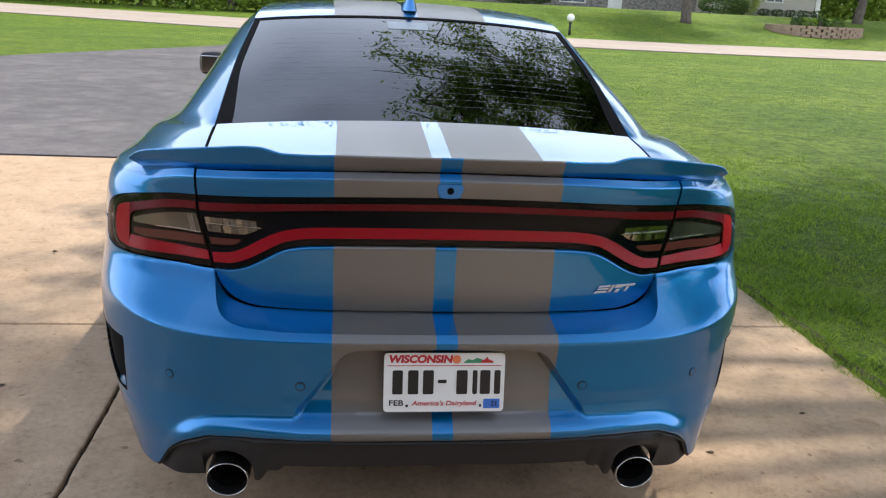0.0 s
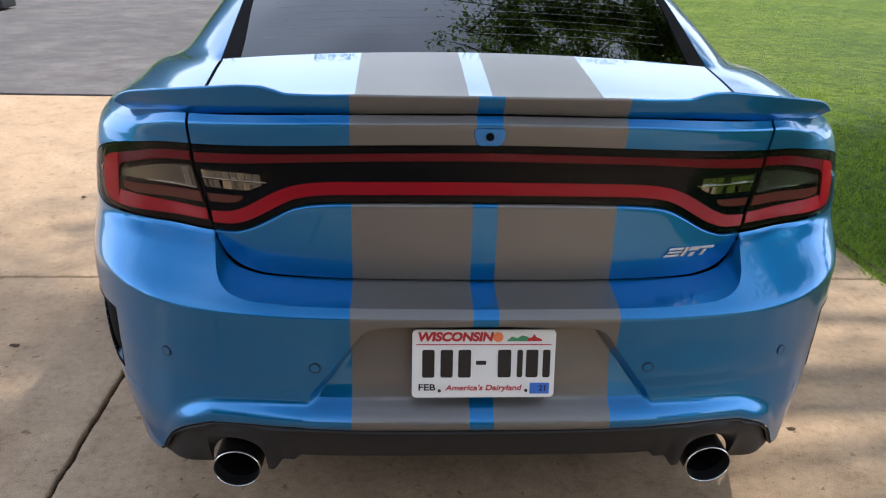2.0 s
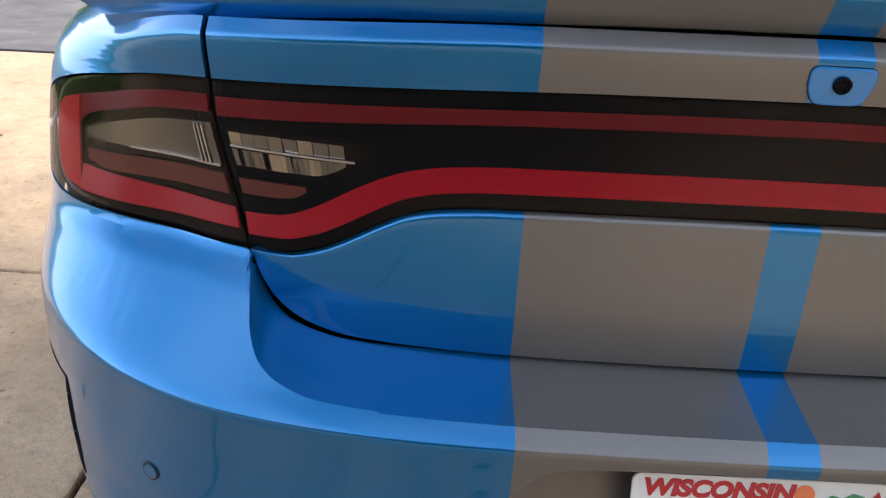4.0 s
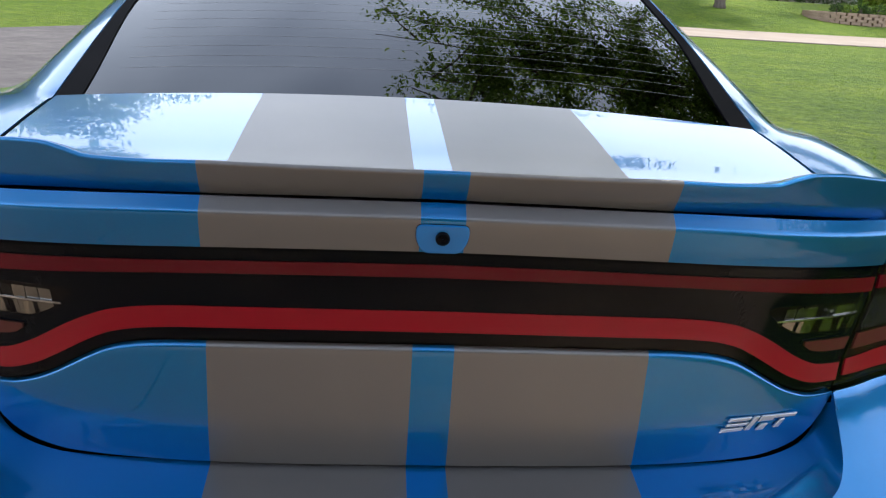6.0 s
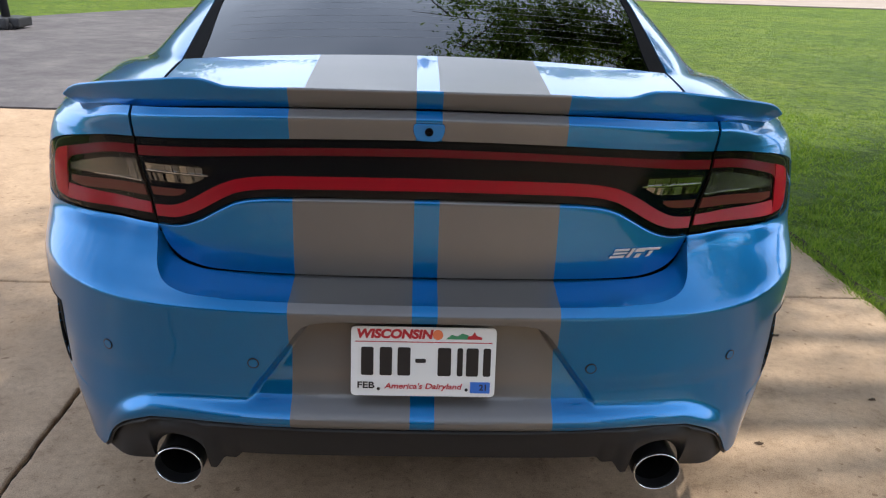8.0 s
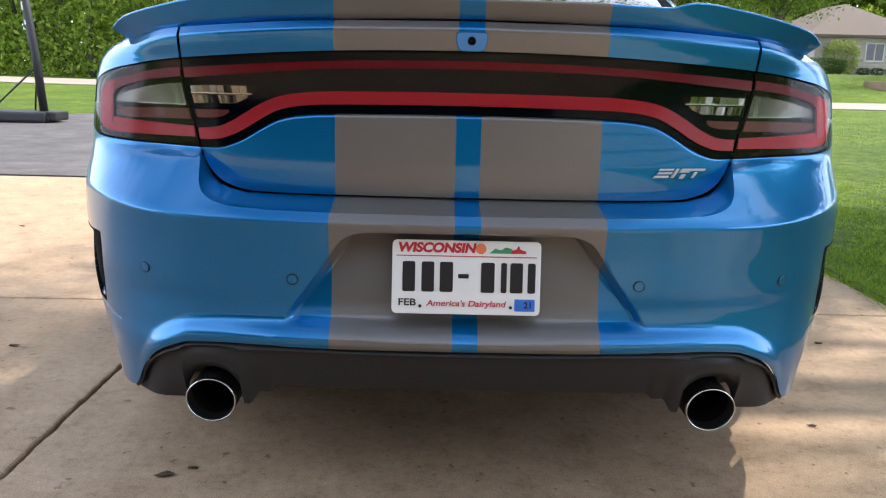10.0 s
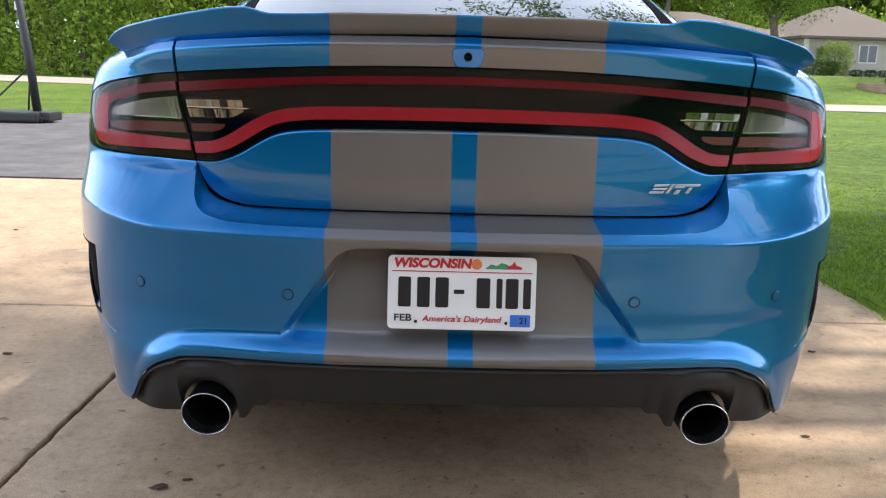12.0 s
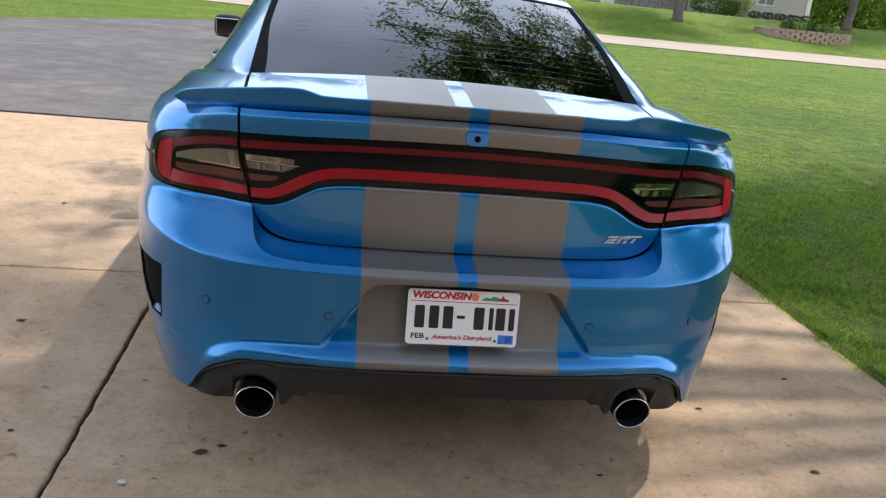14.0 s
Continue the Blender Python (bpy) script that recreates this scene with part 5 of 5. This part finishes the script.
def build_trees():
    # the tree beside the drive, whose boughs hang over the car and the lawn
    near = make_bough_tree()
    yard = make_tree("leafy garden tree on the lawn before the house", 8.8, 5.6, 2.4, 30000, 0.16, LEAF_SPRING, 8, 0.26, 16)
    yard.matrix_basis = pose(18.4, 44.2, rise(18.4, 44.2))
    tagged(yard, group="garden trees")
    other = copy_thing(yard, pose(30.4, 47.2, rise(30.4, 47.2), 0, 0, 130))
    kinds = [make_tree("tall leafy tree at the edge of the woods", 15 + 2 * k, 4.6, 1.2, 7200, 0.34, LEAF_WOOD if k < 2 else LEAF_SPRING, 20 + k, 0.22, 13, name="woodland_tree") for k in range(4)]
    rng = random.Random(4)
    spots = []
    for i in range(46):
        x = -75 + i * 2.05 + rng.uniform(-1.2, 1.2)
        spots.append((x, 60 + rng.uniform(0, 9) + max(0, -x - 14) * 0.35))
    for i in range(22):
        spots.append((-66 + i * 4.5 + rng.uniform(-2, 2), 78 + rng.uniform(0, 8) + max(0, 14 - i) * 1.2))
    for i in range(26):
        spots.append((8 + i * 3.4 + rng.uniform(-1, 1), 78 + rng.uniform(0, 12)))
    for i in range(10):
        spots.append((40 + i * 5 + rng.uniform(-2, 2), 52 + rng.uniform(-3, 8)))
    for i, (x, y) in enumerate(spots):
        m = pose(x, y, rise(x, y) - 0.1, 0, 0, rng.uniform(0, 360)) @ Matrix.Scale(rng.uniform(0.8, 1.15) * (1.22 if x < -6 else 1.0), 4)
        t = kinds[i % 4]
        if i < 4:
            t.matrix_basis = m
        else:
            c = copy_thing(t, pose(0, 0, 0))
            c.matrix_basis = m
    for t in kinds:
        tagged(t, group="woodland trees")
    gen = np.random.default_rng(31)
    n = 100000
    x = gen.uniform(-85, 60, n)
    y = 58 + gen.uniform(0, 7, n) + np.maximum(0, -x - 14) * 0.33 + np.maximum(0, x - 2) * 1.2 * (x < 40) + np.maximum(0, x - 40) * 0.2
    y = np.where(x > 2, 76 + gen.uniform(0, 6, n), y)
    top = 3.2 + 2.2 * np.sin(x * 0.31) + 1.6 * np.sin(x * 0.83 + 1.0)
    z = gen.uniform(0, 1, n) ** 1.15 * (top + np.where(x > 2, 3.0, 6.0)) + 0.1
    z += np.where(x > 2, 1.0, 0.0)
    under = leaves_mesh("undergrowth", np.stack([x, y, z], 1), 0.36, LEAF_WOOD, gen, 0.7, None, 0.0, "dense leafy undergrowth at the edge of the woods")
    tagged(under, category="undergrowth", kind="stuff")
    n = 26000
    x = gen.uniform(2, 85, n)
    y = 84 + gen.uniform(0, 12, n)
    z = gen.uniform(0, 1, n) * (12.5 + 2.0 * np.sin(x * 0.27) + 1.5 * np.sin(x * 0.71)) + 1.0
    x = np.concatenate([x, gen.uniform(-95, 4, n)])
    y = np.concatenate([y, 74 + gen.uniform(0, 9, n) + np.maximum(0, -x[n:] - 14) * 0.33])
    z = np.concatenate([z, gen.uniform(0, 1, n) * (15 + 3 * np.sin(x[n:] * 0.27) + 2 * np.sin(x[n:] * 0.71))])
    far = leaves_mesh("far_woods", np.stack([x, y, z], 1), 0.95, LEAF_WOOD, gen, 0.7, None, 0.0, "dense green woods far behind the house")
    tagged(far, category="woods", kind="stuff")


def build_bush(name, label, x, y, w, d, h, n, size, mat, seed):
    rng = np.random.default_rng(seed)
    u = rng.normal(size=(n, 3))
    u /= np.linalg.norm(u, axis=1)[:, None]
    u *= (rng.uniform(0.55, 1.0, n) ** 0.5)[:, None]
    lump = 1 + 0.12 * np.sin(u[:, 0] * 7 + seed) * np.cos(u[:, 1] * 6)
    pw = np.sign(u) * np.abs(u) ** 0.75 * lump[:, None]
    z = rise(x, y)
    c = pw * np.array([w / 2, d / 2, h / 2]) + np.array([0, 0, h / 2])
    root = tagged(new(name), label, "bush")
    root.matrix_basis = pose(x, y, z)
    leaves_mesh("foliage", c, size, mat, rng, 0.6, root, 0.0, "dense foliage")
    v, f = tube([(0, 0, -0.05), (0, 0, h * 0.6)], [0.08, 0.03], 6)
    mesh_object("stem", v, f, BARK, root, "short woody stem")
    return root


def build_house():
    siding = Mat("tan_siding", (0.42, 0.37, 0.31), 0.7)
    vec = siding.coords("Object")
    siding.to("Base Color", siding.mix(siding.noise(3, 4, 0.6, vec), (0.38, 0.335, 0.28), (0.46, 0.41, 0.345)))
    siding = siding.m
    stone = Mat("field_stone", (0.3, 0.27, 0.24), 0.9)
    vor = stone.node("ShaderNodeTexVoronoi", Scale=5.5)
    stone.l.new(stone.coords("Object", (1, 1, 1.6)), vor.inputs["Vector"])
    stone.to("Base Color", stone.ramp(vor.outputs["Distance"], [(0.0, (0.30, 0.27, 0.24)), (0.5, (0.23, 0.205, 0.185)), (0.75, (0.14, 0.125, 0.115))]))
    stone.bump(vor.outputs["Distance"], 0.6, 0.04)
    stone = stone.m
    roofing = Mat("brown_shingles", (0.2, 0.17, 0.15), 0.9)
    roofing.to("Base Color", roofing.mix(roofing.noise(9, 4, 0.7, roofing.coords("Object", (1, 1, 3))), (0.105, 0.080, 0.066), (0.175, 0.138, 0.116)))
    roofing = roofing.m
    white = plain("white_trim", (0.62, 0.60, 0.56), 0.5)
    dark = plain("dark_window_pane", (0.02, 0.022, 0.025), 0.06, 0, 0.6, 20, 0.3)
    z0 = rise(25, 57) - 0.05
    house = tagged(new("house"), "single-storey tan house with stone front and brown hipped roof", "house")

    def hip(x0, x1, y0, y1, ze, zr, name):
        w, d = x1 - x0, y1 - y0
        r = min(w, d) / 2
        if w > d:
            a, b = (x0 + r, (y0 + y1) / 2), (x1 - r, (y0 + y1) / 2)
        else:
            a, b = ((x0 + x1) / 2, y0 + r), ((x0 + x1) / 2, y1 - r)
        v = [(x0, y0, ze), (x1, y0, ze), (x1, y1, ze), (x0, y1, ze), (*a, zr), (*b, zr), (x0, y0, ze - 0.18), (x1, y0, ze - 0.18), (x1, y1, ze - 0.18), (x0, y1, ze - 0.18)]
        f = [(0, 1, 5, 4), (1, 2, 5), (2, 3, 4, 5), (3, 0, 4)] if w > d else [(0, 1, 4), (1, 2, 5, 4), (2, 3, 5), (3, 0, 4, 5)]
        f += [(0, 6, 7, 1), (1, 7, 8, 2), (2, 8, 9, 3), (3, 9, 6, 0), (6, 9, 8, 7)]
        return mesh_object(name, v, f, roofing, house, "brown shingled roof", False)

    def wing(x0, x1, y0, y1, h, mat, label, boards=True):
        bm = bmesh.new()
        box(bm, (x1 - x0, y1 - y0, h), pose((x0 + x1) / 2, (y0 + y1) / 2, z0 + h / 2))
        wall = part("wall", bm, mat, house, label)
        if boards:
            for k in range(int(h / 0.2)):
                b = bmesh.new()
                box(b, (x1 - x0 + 0.01, 0.03, 0.185), pose((x0 + x1) / 2, y0 - 0.012, z0 + 0.1 + k * 0.2, -5))
                part("siding_board", b, mat, wall)
        return wall

    def window(x, y, w, h, sill, lites=2):
        win = tagged(new("window"), "dark two-pane window with pale trim")
        win.parent = house
        for i in range(lites):
            b = bmesh.new()
            box(b, (w / lites - 0.08, 0.04, h - 0.1), pose(x - w / 2 + (i + 0.5) * w / lites, y - 0.045, z0 + sill + h / 2))
            part("pane", b, dark, win)
        for dx, dz, sx, sz in ((-w / 2, h / 2, 0.08, h), (w / 2, h / 2, 0.08, h), (0, h, w + 0.08, 0.08), (0, 0, w + 0.14, 0.09), (0, h / 2, 0.07, h)):
            b = bmesh.new()
            box(b, (sx, 0.08, sz), pose(x + dx, y - 0.05, z0 + sill + dz), 0.008)
            part("window_frame", b, white, win)

    wing(24.6, 32.2, 55.0, 66.0, 2.6, siding, "tan lap-siding wall")
    hip(24.1, 32.8, 54.5, 66.5, z0 + 2.6, z0 + 4.9, "roof")
    wing(4.0, 24.6, 58.0, 68.0, 2.6, stone, "grey field-stone wall", False)
    hip(3.5, 25.2, 57.4, 68.6, z0 + 2.6, z0 + 4.5, "roof")
    window(28.9, 55.0, 1.2, 1.15, 0.95)
    window(15.5, 58.0, 1.8, 1.9, 0.3)
    window(10.0, 58.0, 1.6, 1.4, 0.8)
    for x in (24.7, 32.1):
        b = bmesh.new()
        box(b, (0.35, 0.1, 2.6), pose(x, 54.95, z0 + 1.3), 0.01)
        part("corner_trim", b, white, house, "pale corner board")
    b = bmesh.new()
    box(b, (1.0, 0.08, 2.1), pose(18.6, 57.96, z0 + 1.05), 0.01)
    part("front_door", b, white, house, "pale front door")


def build_garden():
    build_bush("hedge", "dark clipped hedge by the house wall", 24.3, 52.6, 3.4, 1.2, 1.0, 2600, 0.12, LEAF_DARK, 3)
    build_bush("round_bush", "round pale-green shrub against the house", 26.2, 53.9, 2.1, 1.9, 2.2, 3200, 0.12, LEAF_BUSH, 4)
    build_bush("hedge", "dark clipped hedge under the stone wall", 11.5, 55.5, 4.2, 1.2, 1.1, 2600, 0.12, LEAF_DARK, 6)
    for i in range(5):
        build_bush("small_bush", "small low dark shrub along the house wall", 27.9 + i * 0.95, 54.2, 0.8, 0.7, 0.45, 500, 0.08, LEAF_DARK, 10 + i)
    # raised bed with a stone edge
    cx, cy = 25.4, 43.2
    z = rise(cx, cy)
    bed = tagged(new("garden_bed"), "round raised garden bed edged with tan stones", "garden bed")
    soil = plain("dark_soil", (0.05, 0.038, 0.028), 0.95, 0, 0.2, 40, 0.4)
    ring = [(cx + 2.5 * math.cos(a), cy + 1.7 * math.sin(a)) for a in spread(0, 2 * math.pi, 41)[:-1]]
    mesh_object("soil", [(x, y, z + 0.24) for x, y in ring] + [(cx, cy, z + 0.34)], [(i, (i + 1) % 40, 40) for i in range(40)], soil, bed, "dark soil", True)
    rock = plain("tan_wall_stone", (0.30, 0.21, 0.15), 0.9, 0, 0.3, 60, 0.3)
    rr = random.Random(2)
    for lay in range(-3, 2):
        for k in range(30):
            a = 2 * math.pi * (k + 0.5 * lay) / 30
            b = bmesh.new()
            box(b, (0.46 * rr.uniform(0.9, 1.05), 0.3, 0.14), pose(cx + 2.55 * math.cos(a), cy + 1.75 * math.sin(a), z + 0.08 + lay * 0.145, 0, 0, math.degrees(math.atan2(1.75 * math.cos(a), -2.55 * math.sin(a)))), 0.02)
            part("edge_stone", b, rock, bed)
    for i in range(9):
        a = i * 2.4
        r = 0.35 + 0.13 * i
        b = build_bush("garden_plant", "small leafy green plant in the raised bed", cx + r * math.cos(a) * 1.25, cy + r * math.sin(a) * 0.8, 0.7, 0.6, 0.45 + 0.05 * (i % 3), 260, 0.10, LEAF_SPRING if i % 2 else LEAF_DARK, 40 + i)
        b.location.z = z + 0.22
    # short post with a white globe beside the road
    px, py = 10.4, 38.6
    pz = rise(px, py)
    post = tagged(new("post_lamp"), "short dark garden post with a white globe", "lamp")
    v, f = tube([(px, py, pz - 0.05), (px, py, pz + 0.62)], 0.06, 10)
    mesh_object("post", v, f, BLACK_PLASTIC, post, "dark post")
    bm = bmesh.new()
    bmesh.ops.create_uvsphere(bm, u_segments=16, v_segments=10, radius=0.19, matrix=pose(px, py, pz + 0.78))
    part("globe", bm, plain("white_globe", (0.75, 0.75, 0.73), 0.4), post, "white globe", True)


def build_hoop():
    hoop = tagged(new("basketball_stand"), "black portable basketball stand on the asphalt", "basketball stand")
    black = plain("black_stand_plastic", (0.016, 0.016, 0.018), 0.5)
    bm = bmesh.new()
    box(bm, (1.25, 0.72, 0.17), pose(-6.95, 12.5, 0.105), 0.04)
    base = part("base", bm, black, hoop, "black water-filled base")
    bm = bmesh.new()
    box(bm, (0.20, 0.5, 0.15), pose(-6.28, 12.5, 0.115), 0.03)
    part("wheel_block", bm, black, base, "black wheel block")
    for dy in (-0.14, 0.14):
        v, f = lathe([(0.001, -0.02), (0.05, -0.02), (0.055, 0), (0.05, 0.02), (0.001, 0.02)], 16, pose(-6.33, 12.24 + dy * 0.1, 0.06, 90, 0, 0))
        mesh_object("wheel", v, f, RUBBER, base, "small black wheel")
    v, f = tube([(-6.48, 12.5, 0.15), (-6.56, 12.5, 1.1), (-6.78, 12.5, 3.0)], 0.068, 12)
    mesh_object("pole", v, f, black, hoop, "black steel pole")
    for x, y in ((-7.3, 12.3), (-6.75, 12.75)):
        v, f = tube([(x, y, 0.16), (-6.55, 12.5, 0.92)], 0.016, 8)
        mesh_object("brace", v, f, black, hoop, "thin black brace")
    v, f = tube([(-6.80, 12.45, 1.75), (-6.98, 12.45, 2.9)], 0.022, 8)
    mesh_object("lift_rod", v, f, black, hoop, "black lifting rod")
    for z, h in ((1.88, 0.13), (1.62, 0.07)):
        bm = bmesh.new()
        box(bm, (0.06, 0.004, h), pose(-6.585 - (z - 1.1) * 0.115, 12.442, z))
        part("sticker", bm, plain("white_sticker", (0.7, 0.7, 0.7), 0.5), hoop, "small white sticker")
    hoop.matrix_basis = pose(-0.17, 0, 0)


def build_grass():
    rng = np.random.default_rng(9)
    n = 260000
    y = -4.5 + np.abs(rng.normal(0, 1, n)) * 7.0
    x = 2.06 + np.abs(rng.normal(0, 1, n)) * (2.6 + 0.25 * np.maximum(0, y))
    clump = np.sin(x * 5.1 + 1.7 * np.sin(y * 2.3)) * np.sin(y * 4.3 + 1.3 * np.sin(x * 3.1)) + 0.6 * np.sin(x * 13 + y * 7) * np.sin(y * 17 - x * 5)
    keep = rng.uniform(-1.2, 1.4, n) < clump + 0.7
    x, y, clump = x[keep], y[keep], clump[keep]
    n = len(x)
    edge = rng.uniform(0, 1, n) < 0.16
    x[edge] = 1.985 + np.abs(rng.normal(0, 0.055, edge.sum())) + 0.02 * np.sin(y[edge] * 9) + 0.015 * np.sin(y[edge] * 23)
    h = rng.uniform(0.018, 0.042, n) * (1.0 + 0.45 * clump)
    h /= 1 + 0.07 * np.maximum(0, y)
    h[edge] = rng.uniform(0.03, 0.06, edge.sum())
    lean = rng.normal(0, 0.75, (n, 2)) * h[:, None]
    w = 0.0034 * (1 + 0.14 * np.maximum(0, y))
    ang = rng.uniform(0, 2 * np.pi, n)
    dx, dy = np.cos(ang) * w, np.sin(ang) * w
    z0 = np.full(n, -0.03)
    v = np.stack([np.stack([x - dx, y - dy, z0], 1), np.stack([x + dx, y + dy, z0], 1), np.stack([x + lean[:, 0], y + lean[:, 1], z0 + h], 1)], 1).reshape(-1, 3)
    me = bpy.data.meshes.new("grass")
    me.vertices.add(3 * n)
    me.vertices.foreach_set("co", v.ravel().astype(np.float32))
    me.loops.add(3 * n)
    me.loops.foreach_set("vertex_index", np.arange(3 * n, dtype=np.int32))
    me.polygons.add(n)
    me.polygons.foreach_set("loop_start", np.arange(0, 3 * n, 3, dtype=np.int32))
    me.update(calc_edges=True)
    me.materials.append(GRASS)
    tagged(new("grass", me), "short mown grass blades beside the driveway", "grass", kind="stuff")


def build_garage_wall():
    """The plain front of the garage behind the drive, with its door open on a dark inside."""
    k = Mat("garage_siding", (0.5, 0.46, 0.4), 0.7)
    k.to("Base Color", k.mix(k.noise(2, 4), (0.44, 0.40, 0.35), (0.52, 0.48, 0.42)))
    wall = tagged(new("wall_south"), "plain tan siding wall of the garage", "wall", kind="structure")
    for i in range(22):
        z = 0.08 + i * 0.17
        for x0, x1 in ((-12.0, -7.4), (1.2, 6.0)) if z < 2.3 else ((-12.0, 6.0),):
            b = bmesh.new()
            box(b, (x1 - x0, 0.16, 0.165), pose((x0 + x1) / 2, -5.4, z, 4))
            part("siding_board", b, k.m, wall)
    shingle = plain("grey_shingles", (0.10, 0.095, 0.09), 0.9, 0, 0.2, 30, 0.25)
    roof = tagged(new("roof"), "grey shingled garage roof above the open door", "roof", kind="structure")
    for i in range(16):
        b = bmesh.new()
        box(b, (18.8, 0.44, 0.03), pose(-3.0, -4.95 - i * 0.36, 3.78 + i * 0.24, -30))
        part("shingle_course", b, shingle, roof)
    dim = plain("garage_lining", (0.10, 0.095, 0.09), 0.85)
    for name, size, at in (("wall_garage_back", (13.0, 0.12, 2.6), (-2.1, -11.6, 1.3)), ("wall_garage_west", (0.12, 6.2, 2.6), (-8.55, -8.5, 1.3)), ("wall_garage_east", (0.12, 6.2, 2.6), (4.35, -8.5, 1.3)), ("ceiling", (13.0, 6.3, 0.12), (-2.1, -8.5, 2.62)), ("floor", (13.0, 6.2, 0.1), (-2.1, -8.55, -0.05))):
        b = bmesh.new()
        box(b, size, pose(*at))
        tagged(part(name, b, dim, None, "dim unlit inside of the open garage"), category="ceiling" if name == "ceiling" else "floor" if name == "floor" else "wall", kind="structure")


def build_debris():
    dry = plain("dry_brown_leaf", (0.07, 0.045, 0.028), 0.9, 0, 0.2, 90, 0.4)
    rng = random.Random(17)
    spots = [(-0.721, 0.246, 0.020), (-0.66, 0.285, 0.012), (-1.62, 0.60, 0.022), (-1.55, 1.18, 0.018), (-1.72, 0.95, 0.02), (0.52, 0.16, 0.010), (1.28, 0.20, 0.016), (1.05, 0.62, 0.012), (-0.30, -0.42, 0.014), (0.14, -0.25, 0.010), (1.55, 0.9, 0.012), (-2.1, 1.4, 0.02), (-1.9, 2.9, 0.016), (-2.6, 3.4, 0.018), (1.42, 1.4, 0.014), (-1.30, 0.35, 0.010)]
    for x, y, r in spots:
        verts, faces = [(x, y, 0.006)], []
        n = 9
        for k in range(n):
            a, q = 2 * math.pi * k / n, r * rng.uniform(0.55, 1.15)
            verts.append((x + q * math.cos(a) * 1.3, y + q * math.sin(a) * 0.8, 0.001 + rng.uniform(0, 0.35) * r))
        verts.append((x, y, 0.0005))
        faces = [(0, 1 + k, 1 + (k + 1) % n) for k in range(n)] + [(n + 1, 1 + (k + 1) % n, 1 + k) for k in range(n)]
        tagged(mesh_object("dry_leaf", verts, faces, dry, None, "small crumpled dry brown leaf on the concrete", False), category="leaf", group="leaves on the driveway")
    for x, y, r in ((-0.909, 0.08, 0.011), (0.05, -0.05, 0.006), (0.88, -0.1, 0.007)):
        bm = bmesh.new()
        bmesh.ops.create_icosphere(bm, subdivisions=2, radius=r, matrix=pose(x, y, r * 0.5) @ Matrix.Diagonal((1.2, 0.9, 0.6, 1)))
        for v in bm.verts:
            v.co += Vector((1, 1, 1)) * 0.15 * r * noise.noise(v.co * 90)
        tagged(part("pebble", bm, plain("pale_pebble", (0.55, 0.52, 0.47), 0.8), None, "small pale pebble lying on the concrete", True), category="pebble")
    soil = plain("lawn_edge_soil", (0.045, 0.036, 0.022), 0.95, 0, 0.2, 70, 0.5)
    rows = []
    for i in range(161):
        y = -3.2 + i * 0.055
        w = 0.035 + 0.03 * noise.noise((0, y * 3.1, 0))
        rows.append([(1.992, y, -0.012), (2.02, y, -0.004 + 0.012 * noise.noise((1, y * 6, 0))), (2.02 + w, y, 0.004 + 0.012 * noise.noise((2, y * 5, 0))), (2.10 + w, y, -0.032)])
    tagged(sheet("lawn_edge", rows, soil, None, "dark crumbling soil edge of the lawn", 0.01), category="soil edge", kind="structure")


build_ground()
build_trees()
build_house()
build_garden()
build_hoop()
build_garage_wall()
build_grass()
build_debris()
build_slabs()
